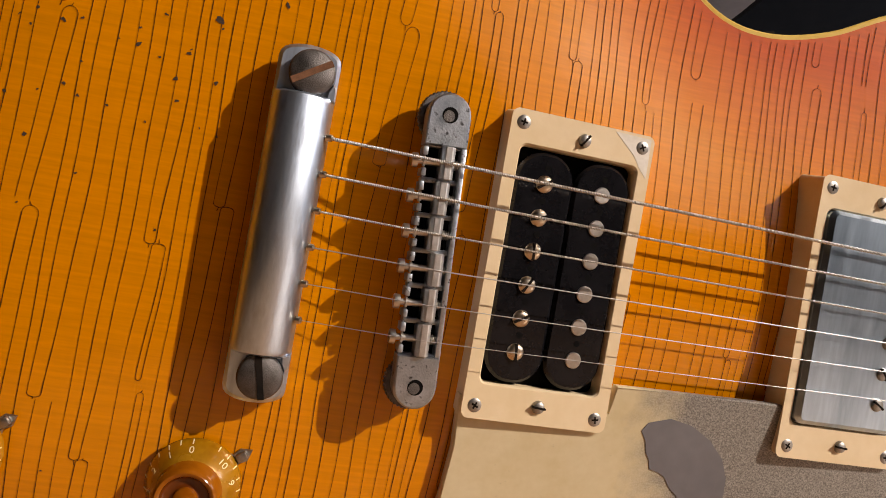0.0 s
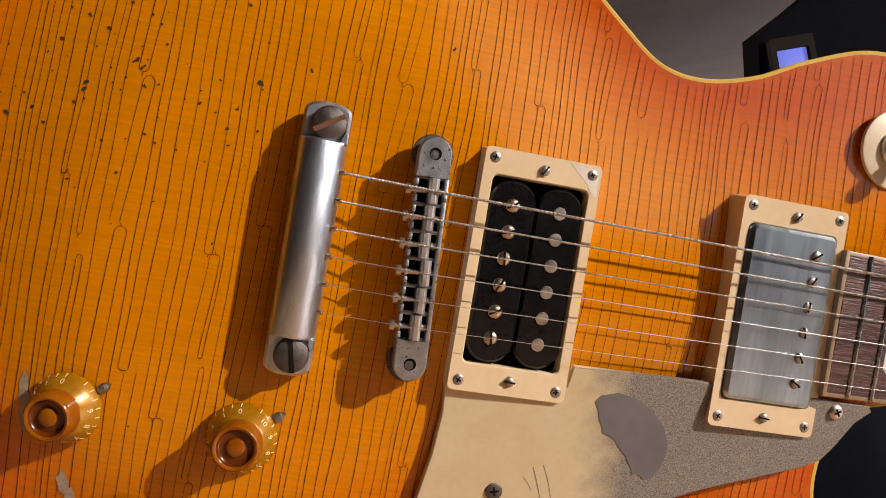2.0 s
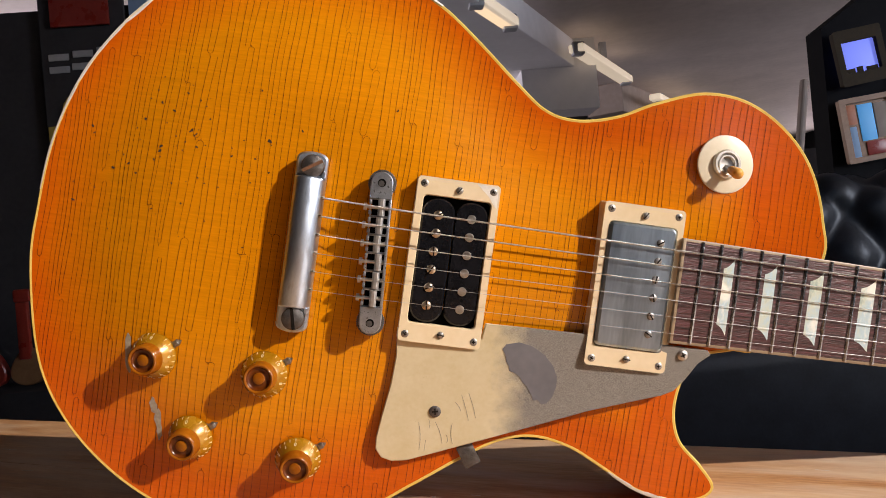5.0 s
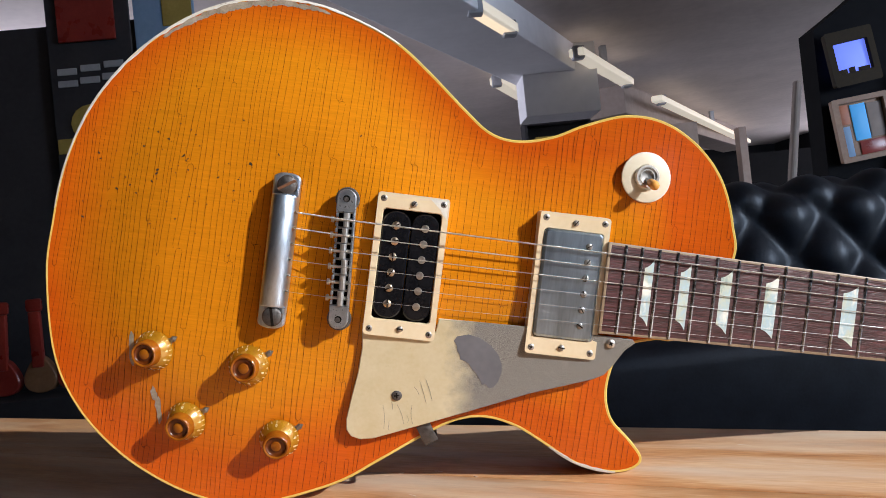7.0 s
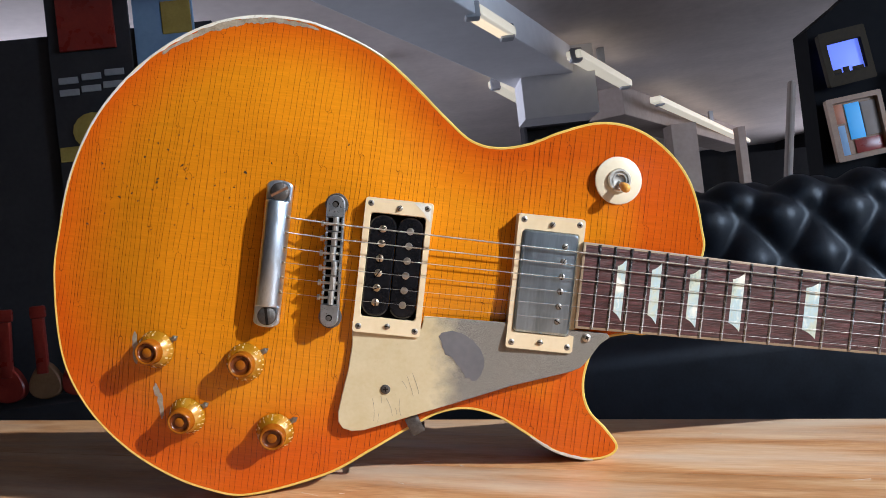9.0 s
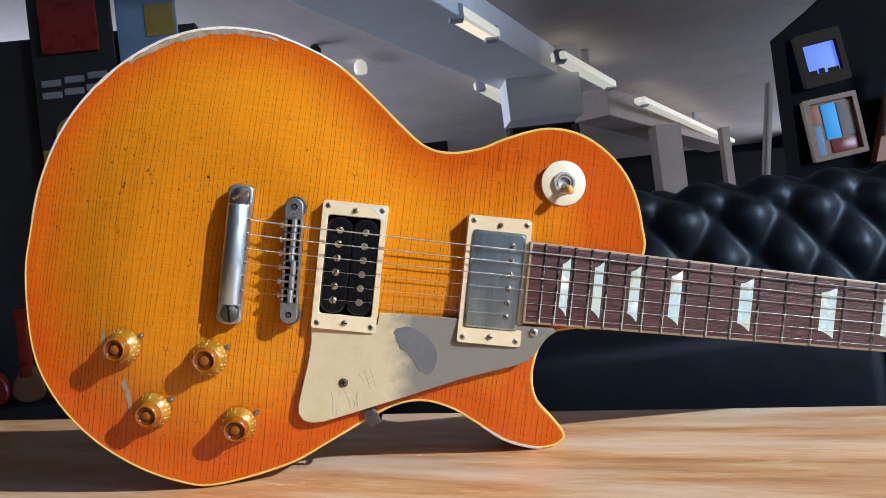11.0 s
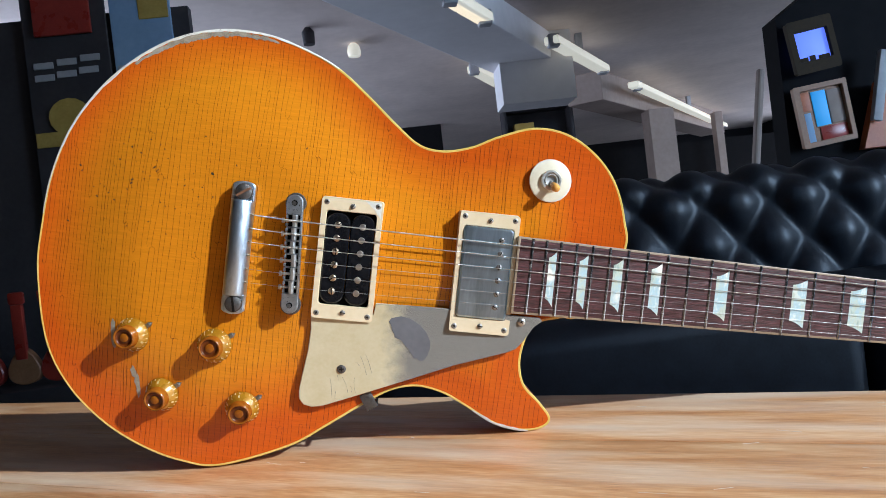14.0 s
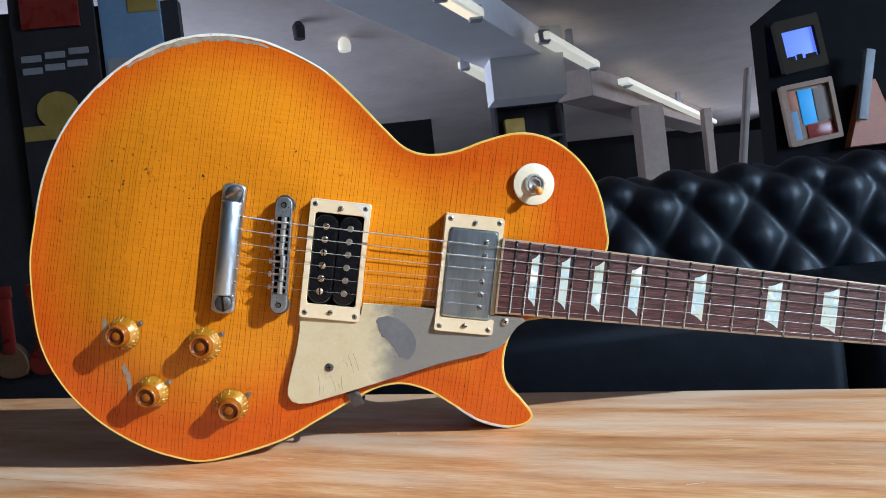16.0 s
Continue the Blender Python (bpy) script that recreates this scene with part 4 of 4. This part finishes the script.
part("switch_shaft", bm, M_STEEL, switch)
bm = bmesh.new()
lathe(bm, [(0, 5.6), (2.0, 5.6), (2.4, 7), (2.9, 10.5), (3.1, 13.0), (2.7, 14.8), (1.6, 15.9), (0, 16.2)], 20, tip)
part("switch_tip", bm, M_TIP, switch, "amber plastic switch tip")
bm = bmesh.new()
lathe(bm, [(0, 0), (4.5, 0), (4.5, 3), (0, 3)], 6, Matrix.Translation((0.016, -0.1465, rim_w(0.016) - 0.025)) @ pose(0, 0, 0, 118, 0, 32) @ Matrix.Scale(MM, 4))
part("output_jack", bm, M_DARKSTEEL, guitar)


# ---- table ----

# pale spots: worn streaks, and sun glare painted into the wood colour
M_TABLE = material("oiled_table_wood", [(0.42, 0.185, 0.066), (0.60, 0.315, 0.135), (0.74, 0.49, 0.27)], 0.38, scale=13, stretch=(0.8, 5.5, 4), detail=12,
                   bump=0.3, bump_scale=70, spots=(0.77, 0.64, 0.49), spot_scale=4.6, spot_size=0.46, spot_soft=0.34, spot_stretch=True)
table = tagged(new("table"), "oiled wooden table with pale worn and painted glare streaks under the guitar", "table")
TABLE = pose(0.0, 0.243, TABLE_Z, 0, 0, -29.8)
table.matrix_world = TABLE
TY0, TY1, TX0, TX1 = -0.95, 0.0, -0.95, 0.66
planks = 7
for i in range(planks):
    bm = bmesh.new()
    a = TY0 + (TY1 - TY0) * i / planks
    b = TY0 + (TY1 - TY0) * (i + 1) / planks
    box(bm, (TX0, a + 0.0002, -0.035), (TX1, b - 0.0002, 0), 0.0008)
    part("plank", bm, M_TABLE, table)
for x in (TX0 + 0.1, TX1 - 0.1):
    for y in (TY0 + 0.08, TY1 - 0.30):
        bm = bmesh.new()
        box(bm, (x - 0.035, y - 0.035, -TABLE_Z), (x + 0.035, y + 0.035, -0.0355), 0.004)
        part("leg", bm, M_TABLE, table)

M_SCRATCH = material("pale_scratch", [(0.70, 0.62, 0.54), (0.84, 0.78, 0.72)], 0.7, scale=200)
rng = random.Random(21)
bm = bmesh.new()
for _ in range(46):
    x, y = rng.uniform(-0.45, 0.6), rng.uniform(-0.42, -0.03)
    ln, wd = rng.uniform(0.003, 0.018), rng.uniform(0.0003, 0.0007)
    box(bm, (-ln / 2, -wd / 2, -0.0005), (ln / 2, wd / 2, 0.00012), 0, pose(x, y, 0, 0, 0, rng.gauss(0, 14)))
tagged(part("scratches", bm, M_SCRATCH, table, "fine pale scratches in the table wood", smooth=False), kind="stuff")

# ---- room ----
M_FLOOR = material("dark_floor", [(0.05, 0.045, 0.04), (0.09, 0.08, 0.07)], 0.5, scale=4)
M_WALL = material("dark_wall_paint", [(0.006, 0.006, 0.007), (0.012, 0.011, 0.012)], 0.9, scale=3, spec=0.15)
M_GREY = material("grey_wall_paint", [(0.30, 0.28, 0.27), (0.40, 0.38, 0.37)], 0.8, scale=3)
M_DIM = material("dim_wall_paint", [(0.06, 0.06, 0.065), (0.10, 0.098, 0.10)], 0.8, scale=3)
M_CEIL = material("grey_ceiling_paint", [(0.60, 0.52, 0.48), (0.74, 0.65, 0.60)], 0.8, scale=2)
M_SOFFIT = material("soffit_paint", [(0.78, 0.77, 0.79), (0.88, 0.87, 0.89)], 0.7, scale=2)
M_LEATHER = material("black_leather", [(0.008, 0.009, 0.013), (0.018, 0.021, 0.030)], 0.42, scale=30, bump=0.15, bump_scale=260, spec=0.5)
M_LAMP = glow("lit_batten", (0.90, 0.76, 0.55), 0.5)
M_PILLAR = material("brown_grey_paint", [(0.30, 0.235, 0.20), (0.40, 0.32, 0.275)], 0.8, scale=3)
M_SCREEN = glow("lit_screen", (0.20, 0.26, 0.95), 0.6)
# the picture's blue print is given a glow, though it is no lamp
M_BLUE = glow("self_lit_print", (0.08, 0.36, 0.72), 0.3)
M_TAN = material("tan_wood", [(0.24, 0.115, 0.05), (0.36, 0.19, 0.09)], 0.5, scale=12)
M_ORANGE = material("orange_wood", [(0.42, 0.12, 0.045), (0.54, 0.18, 0.07)], 0.5, scale=12)
M_REDWOOD = material("red_lacquer", [(0.25, 0.02, 0.015), (0.38, 0.05, 0.03)], 0.3, scale=12)
M_PALE = material("pale_print", [(0.38, 0.38, 0.40), (0.48, 0.48, 0.50)], 0.7, scale=10)
M_YELLOW = material("yellow_print", [(0.42, 0.30, 0.06), (0.55, 0.40, 0.10)], 0.7, scale=10)
M_SKYPRINT = material("light_blue_print", [(0.25, 0.38, 0.58), (0.34, 0.48, 0.68)], 0.7, scale=5)
M_BANNER = material("black_print", [(0.030, 0.028, 0.032), (0.05, 0.046, 0.05)], 0.7, scale=6)
RX0, RX1, RY0, RY1, RZ = -3.0, 8.5, -1.5, 15.5, 2.55


def slab(name, lo, hi, mat, label=""):
    bm = bmesh.new()
    box(bm, lo, hi)
    ob = part(name, bm, mat, None, smooth=False)
    return tagged(ob, label, kind="structure")


slab("floor", (RX0 - 0.2, RY0 - 0.2, -0.1), (RX1 + 0.2, RY1 + 0.2, 0), M_FLOOR)
slab("ceiling", (RX0 - 0.2, RY0 - 0.2, RZ), (RX1 + 0.2, RY1 + 0.2, RZ + 0.15), M_CEIL)
slab("wall_north", (RX0, RY1, 0), (RX1, RY1 + 0.2, RZ), M_WALL)
# side walls out of view, left open between sill and head for added light
for nm, x in (("wall_west", RX0 - 0.2), ("wall_east", RX1)):
    slab(nm + "_near", (x, RY0, 0), (x + 0.2, 4.4, RZ), M_WALL)
    slab(nm + "_far", (x, 13.6, 0), (x + 0.2, RY1, RZ), M_WALL)
    slab(nm + "_sill", (x, 4.4, 0), (x + 0.2, 13.6, 0.8), M_WALL)
    slab(nm + "_head", (x, 4.4, 2.3), (x + 0.2, 13.6, RZ), M_WALL)
    # fill lamps added in unseen side openings, to brighten ceiling and far room
    ld = bpy.data.lights.new("side_fill_light", "AREA")
    ld.shape, ld.size, ld.size_y, ld.energy, ld.color = "RECTANGLE", 9.0, 1.4, 190 if x < 0 else 115, (0.96, 0.90, 0.94)
    lamp = new("side_fill_light", ld)
    lamp.matrix_world = pose(x + 0.1, 9.0, 1.55, 90, 0, 90 if x > 0 else -90)
# the glazed front behind the camera: sill, head, jambs and the open window between them
slab("wall_south_sill", (RX0, RY0 - 0.2, 0), (RX1, RY0, 1.0), M_DIM)
slab("wall_south_jamb", (RX0, RY0 - 0.2, 1.0), (0.62, RY0, RZ), M_DIM)
# pier out of view, added to keep the sun off the sofa
slab("sun_block_pier", (3.1, RY0 - 0.2, 1.0), (4.9, RY0, RZ), M_DIM)
# fill lamp added in an unseen opening beyond the pier, to light the sofa
ld = bpy.data.lights.new("side_fill_light", "AREA")
ld.shape, ld.size, ld.size_y, ld.energy, ld.color = "RECTANGLE", 3.4, 1.5, 240, (0.72, 0.85, 1.0)
new("side_fill_light", ld).matrix_world = pose(6.7, RY0 - 0.1, 1.77, 90, 0, 0)
slab("ground", (-80, -80, -0.3), (80, 80, -0.12), M_GREY)


def bar(name, a, b, w, h, mat, label="", kind="structure", category=""):
    """A straight box beam from a to b, w wide and h high; a and b lie on the middle of its underside."""
    a, b = Vector(a), Vector(b)
    d = b - a
    bm = bmesh.new()
    box(bm, (-w / 2, 0, 0), (w / 2, d.length, h), 0.01)
    m = Matrix.Translation(a) @ (d.to_track_quat("Y", "Z").to_matrix().to_4x4())
    bmesh.ops.transform(bm, matrix=m, verts=bm.verts)
    ob = part(name, bm, mat, None, smooth=False)
    return tagged(ob, label, category, kind=kind)


# boxed beam with strip lamps along it, that ends in a downstand
bar("soffit_beam", (-0.62, 2.6, 2.3), (1.52, 6.3, 2.3), 0.62, 0.25, M_SOFFIT)
slab("beam_downstand", (1.22, 6.0, 1.92), (1.9, 6.4, RZ), M_SOFFIT)
bar("far_beam", (2.55, 8.0, 2.2), (6.4, 13.0, 2.2), 0.45, 0.35, M_PILLAR)
LAMPS = (((0.62, 4.2, 2.3), (0.94, 4.76, 2.3)), ((1.60, 5.52, 2.3), (2.46, 6.88, 2.3)), ((3.10, 7.85, 2.3), (6.6, 12.9, 2.3)), ((1.06, 6.6, 2.38), (1.46, 7.45, 2.38)))
for a, b in LAMPS:
    lamp = tagged(bar("ceiling_lamp", a, b, 0.13, 0.07, M_LAMP, "long cream strip lamp under the ceiling", "", "strip lamp"), group="strip lamps")
    a, b = Vector(a), Vector(b)
    for q in (0.03, 0.97):
        bm = bmesh.new()
        c = a.lerp(b, q)
        box(bm, (c.x - 0.05, c.y - 0.05, c.z - 0.02), (c.x + 0.05, c.y + 0.05, c.z + 0.09), 0.012)
        part("end_cap", bm, M_PALE, lamp)
    bm = bmesh.new()
    c = a.lerp(b, 0.5)
    box(bm, (c.x - 0.03, c.y - 0.03, c.z + 0.07), (c.x + 0.03, c.y + 0.03, RZ), 0.004)
    part("mount", bm, M_PALE, lamp)
slab("pillar_1", (3.69, 9.0, 0), (4.03, 9.3, 2.2), M_PILLAR)
slab("pillar_2", (5.02, 9.9, 0), (5.13, 10.05, 2.2), M_PILLAR)
slab("partition_low", (1.0, 10.5, 0), (8.4, 10.7, 1.86), M_WALL)
slab("partition_full", (-2.9, 10.5, 0), (1.0, 10.7, RZ), M_WALL)
shelf = tagged(new("shelf_unit"), "dark shelf unit with a yellow box under the beam", "shelf")
shelf.location = (1.72, 9.0, 0)
for lo, hi in (((0, 0, 0), (0.04, 0.3, 2.4)), ((0.90, 0, 0), (0.94, 0.3, 2.4)), ((0.04, 0.27, 0), (0.90, 0.3, 2.4)), ((0.04, 0, 1.9), (0.90, 0.27, 1.94)), ((0.04, 0, 2.36), (0.90, 0.27, 2.4))):
    part("board", box(bmesh.new(), lo, hi, 0.004), M_BANNER, shelf)
tagged(part("yellow_box", box(bmesh.new(), (1.86, 9.02, 1.942), (2.12, 9.2, 2.2), 0.01), M_YELLOW, None), "yellow cardboard box on a dark shelf", "box")


# ---- sofa ----
def tufted(bm, x0, x1, z0, z1, y_of, depth, dx, dz):
    """Buttoned leather: soft pillows between buttons in a diamond pattern, drawn in along the folds."""
    nx, nz = int((x1 - x0) / 0.0085), int((z1 - z0) / 0.0075)
    rows = []
    for j in range(nz + 1):
        row = []
        s = z0 + (z1 - z0) * j / nz
        for i in range(nx + 1):
            x = x0 + (x1 - x0) * i / nx
            a, b = x / dx + s / (2 * dz), x / dx - s / (2 * dz)
            fa, fb = math.sqrt((a - round(a)) ** 2 + 0.004), math.sqrt((b - round(b)) ** 2 + 0.004)
            pil = (math.sin(math.pi * min(fa, 0.5)) * math.sin(math.pi * min(fb, 0.5))) ** 0.72
            base, out = y_of(s)
            row.append(bm.verts.new(Vector((x, *base)) + Vector((0, *out)) * depth * (pil - 0.15)))
        rows.append(row)
    for a, b in zip(rows, rows[1:]):
        for i in range(len(a) - 1):
            bm.faces.new((a[i], a[i + 1], b[i + 1], b[i]))


sofa = tagged(new("sofa"), "black buttoned leather sofa behind the table", "sofa")
SX0, SX1, SY = 0.0, 2.6, 0.98


def back_curve(s):
    """Along the front of the backrest and over its rolled top."""
    if s < 0.36:
        return (SY + 0.10 * s, 0.39 + s), (-0.99, 0.10)
    a = (s - 0.36) / 0.075
    return (SY + 0.036 + 0.075 - 0.075 * math.cos(a), 0.75 + 0.055 * math.sin(a)), (-math.cos(a), math.sin(a))


bm = bmesh.new()
tufted(bm, SX0, SX1, 0.0, 0.36 + 0.075 * 2.6, back_curve, 0.033, 0.15, 0.088)
part("tufted_backrest", bm, M_LEATHER, sofa, "deep buttoned black leather backrest", sharp=80)
bm = bmesh.new()
box(bm, (SX0, SY + 0.06, 0.1), (SX1, SY + 0.30, 0.77), 0.03)
part("back_frame", bm, M_LEATHER, sofa)
for i in range(3):
    bm = bmesh.new()
    w = (SX1 - SX0) / 3
    box(bm, (SX0 + i * w + 0.004, 0.64, 0.26), (SX0 + (i + 1) * w - 0.004, SY + 0.02, 0.575), 0.05, segments=4)
    part("seat_cushion", bm, M_LEATHER, sofa)
bm = bmesh.new()
box(bm, (SX0, 0.66, 0.05), (SX1, SY + 0.25, 0.255), 0.02)
part("seat_base", bm, M_LEATHER, sofa)
for s, x in ((-1, SX0), (1, SX1)):
    bm = bmesh.new()
    box(bm, (min(x, x + s * 0.22), 0.64, 0.05), (max(x, x + s * 0.22), SY + 0.30, 0.78), 0.08, segments=4)
    part("armrest", bm, M_LEATHER, sofa)


# ---- right hand wall with frames and instruments behind the sofa ----
def panel(name, x0, x1, y, z0, z1, mat, thick=0.03, lean=0.0, label="", category="", edge=None, parent=None):
    """A flat framed thing seen from the front."""
    bm = bmesh.new()
    box(bm, (x0, y, z0), (x1, y + thick, z1), 0.004)
    if lean:
        bmesh.ops.rotate(bm, cent=((x0 + x1) / 2, y, z0), matrix=Matrix.Rotation(radians(lean), 3, "Y"), verts=bm.verts)
    ob = part(name, bm, mat, parent, smooth=False)
    return tagged(ob, label, category) if parent is None else ob


bm = bmesh.new()
prism(bm, [(1.93, 0), (4.6, 0), (4.6, RZ), (3.3, RZ), (2.12, 1.695), (1.93, 1.57)], 0, 0.12, 0, pose(0, 2.8, 0, 90))
tagged(part("wall_panel", bm, M_WALL, None, smooth=False), kind="structure")
M_OLIVE = material("olive_frame", [(0.026, 0.016, 0.006), (0.042, 0.027, 0.011)], 0.7, spec=0.2)
tv = tagged(new("wall_screen"), "lit blue screen in a dark olive frame", "screen")
tv.matrix_world = pose(2.05, 2.63, 1.422, 0, -8, 0)
part("screen_frame", frame_prism(bmesh.new(), rounded(0, 0, 0.21, 0.235, 0.01), rounded(0, 0, 0.155, 0.135, 0.006), 0, 0.03, 0, 0.003), M_OLIVE, tv).matrix_local = pose(0, 0, 0, 90)
part("screen_image", box(bmesh.new(), (-0.078, -0.012, -0.068), (0.078, -0.002, 0.068), 0.001), M_SCREEN, tv)
for x, w in ((-0.052, 0.02), (-0.01, 0.014), (0.045, 0.026)):
    part("picture_figure", box(bmesh.new(), (x - w, -0.016, -0.068), (x + w, -0.0125, -0.035 - w * 0.6), 0.001), M_OLIVE, tv)
pic = tagged(new("wall_picture"), "framed picture with bright blue and rust colours", "picture")
pic.matrix_world = pose(2.07, 2.63, 1.11, 0, -6, 0) @ Matrix.Scale(0.86, 4)
part("picture_frame", frame_prism(bmesh.new(), rounded(0, 0, 0.29, 0.32, 0.008), rounded(0.005, 0, 0.235, 0.27, 0.004), 0, 0.03, 0, 0.003), M_TAN, pic).matrix_local = pose(0, 0, 0, 90)
part("backing", box(bmesh.new(), (-0.12, -0.004, -0.136), (0.12, 0.0, 0.136)), M_TAN, pic)
for name, x0, z0, x1, z1, mat in (("picture_sky", -0.045, -0.06, 0.035, 0.125, M_BLUE), ("picture_edge", -0.105, -0.136, -0.065, 0.02, M_SKYPRINT), ("picture_ground", -0.03, -0.136, 0.12, -0.065, M_REDWOOD),
                                  ("picture_shade", 0.04, -0.055, 0.12, 0.12, M_PILLAR), ("picture_rock", -0.11, 0.03, -0.055, 0.13, M_ORANGE)):
    part(name, box(bmesh.new(), (x0, -0.010, z0), (x1, -0.0045, z1), 0.002), mat, pic)


def hung_guitar(x, y, z, mat, label, lean=0.0, k=1.0):
    g = tagged(new("hanging_guitar"), label, "guitar")
    g.matrix_world = pose(x, y, z, 0, lean, 0)
    pts = [(math.cos(a) * (0.16 + 0.02 * math.cos(2 * a)) * k, 0.20 * math.sin(a) * k - 0.03 * k * math.cos(2 * a)) for a in [2 * math.pi * i / 28 for i in range(28)]]
    bm = bmesh.new()
    prism(bm, pts, 0, 0.045, 0.006, pose(0, 0.045, 0, 90))
    part("guitar_body", bm, mat, g)
    bm = bmesh.new()
    box(bm, (-0.027, -0.012, 0.05), (0.027, 0.02, 0.72 * k), 0.006)
    part("guitar_neck", bm, M_REDWOOD, g)
    bm = bmesh.new()
    box(bm, (-0.04, -0.005, 0.72 * k), (0.04, 0.015, 0.86 * k), 0.012)
    part("guitar_head", bm, M_REDWOOD, g)
    return g


def v_guitar(x, y, z, h):
    g = tagged(new("wedge_guitar"), "rust orange wedge-shaped guitar on the wall", "guitar")
    g.location = (x, y, z)
    bm = bmesh.new()
    prism(bm, [(-0.13, 0), (0.13, 0), (0.03, h), (-0.03, h)], 0, 0.04, 0.005, pose(0, 0.04, 0, 90))
    part("guitar_body", bm, M_ORANGE, g)
    bm = bmesh.new()
    box(bm, (-0.022, -0.01, 0.1), (0.022, 0.02, h + 0.12), 0.005, pose(-0.10, -0.03, 0.02, 0, 13, 0))
    part("guitar_neck", bm, M_PALE, g)


v_guitar(2.36, 2.60, 0.93, 0.30)
tagged(part("amber_guitar_body", prism(bmesh.new(), [(0.11 * math.cos(a), 0.12 * math.sin(a) + 0.02 * math.cos(2 * a)) for a in [math.pi * k / 12 for k in range(24)]], 0, 0.045, 0.006, pose(2.52, 2.66, 1.05, 90)), M_ORANGE, None), "orange guitar body hanging on the dark wall", "guitar")
bar("leaning_neck", (1.59, 2.62, 0.0), (1.836, 2.66, 1.345), 0.034, 0.03, M_PILLAR, "pale wooden stick leaning behind the sofa", "thing", "stick")

# ---- left hand: posters, instruments ----
ban = panel("banner", -1.77, -1.33, 3.5, 0.95, 2.4, M_BANNER, 0.02, label="black banner with pale rows and yellow drawing", category="banner")
for z, w in ((1.93, 0.36), (1.865, 0.34)):
    for k in range(3):
        a = -1.73 + 0.35 * k / 3 * w / 0.34
        panel("pale_bar", a, a + 0.105, 3.49, z - 0.020 + 0.012 * k, z + 0.016 + 0.012 * k, M_PALE, 0.006, parent=ban)
bm = bmesh.new()
prism(bm, [(0.11 * math.cos(a), 0.10 * math.sin(a)) for a in [2 * math.pi * i / 16 for i in range(16)]], 0, 0.006, 0, pose(-1.57, 3.494, 1.645, 90))
part("yellow_drawing", bm, M_YELLOW, ban, smooth=False)
panel("yellow_block", -1.76, -1.57, 3.49, 1.49, 1.57, M_YELLOW, 0.006, parent=ban)
sp = panel("blue_poster", -1.315, -0.99, 3.528, 1.55, 2.42, M_SKYPRINT, 0.02, label="light blue poster on the wall", category="poster")
panel("yellow_block", -1.16, -1.0, 3.522, 2.14, 2.32, M_YELLOW, 0.006, parent=sp)
panel("grey_block", -1.30, -1.18, 3.522, 1.72, 1.90, M_PALE, 0.006, parent=sp)
rp = panel("red_poster", -1.70, -1.40, 3.47, 2.08, 2.4, M_REDWOOD, 0.02, label="red picture above the banner", category="poster")
slab("dark_screen_wall", (-3.0, 3.55, 0), (-0.9, 3.62, 2.2), M_BANNER)
bm = bmesh.new()
box(bm, (-2.25, 3.1, 0), (-1.4, 3.5, 0.26), 0.01)
tagged(part("guitar_rack", bm, M_BANNER, None), "low black rack under the guitars", "rack")
for k, (x, m, lb) in enumerate(((-2.0, M_REDWOOD, "red guitar on a low rack"), (-1.82, M_TAN, "natural wood guitar on a low rack"), (-1.66, M_REDWOOD, "red guitar on a low rack"))):
    g = hung_guitar(x, 3.2, 0.352, m, lb, 3 - 3 * k, 0.45)
    tagged(g, group="guitars on the rack")
tagged(part("round_lamp", lathe(bmesh.new(), [(0, 0), (0.05, 0.01), (0.06, 0.05), (0.05, 0.1), (0.02, 0.13), (0, 0.13)], 16, pose(-0.07, 5.8, RZ - 0.125)), M_LAMP, None), "small round lit lamp on the ceiling", "lamp")
tagged(part("spot_lamp", lathe(bmesh.new(), [(0, 0), (0.045, 0), (0.05, 0.1), (0.02, 0.14), (0, 0.14)], 16, pose(-0.40, 5.25, RZ - 0.135)), M_BANNER, None), "small black spot lamp on the ceiling", "lamp")
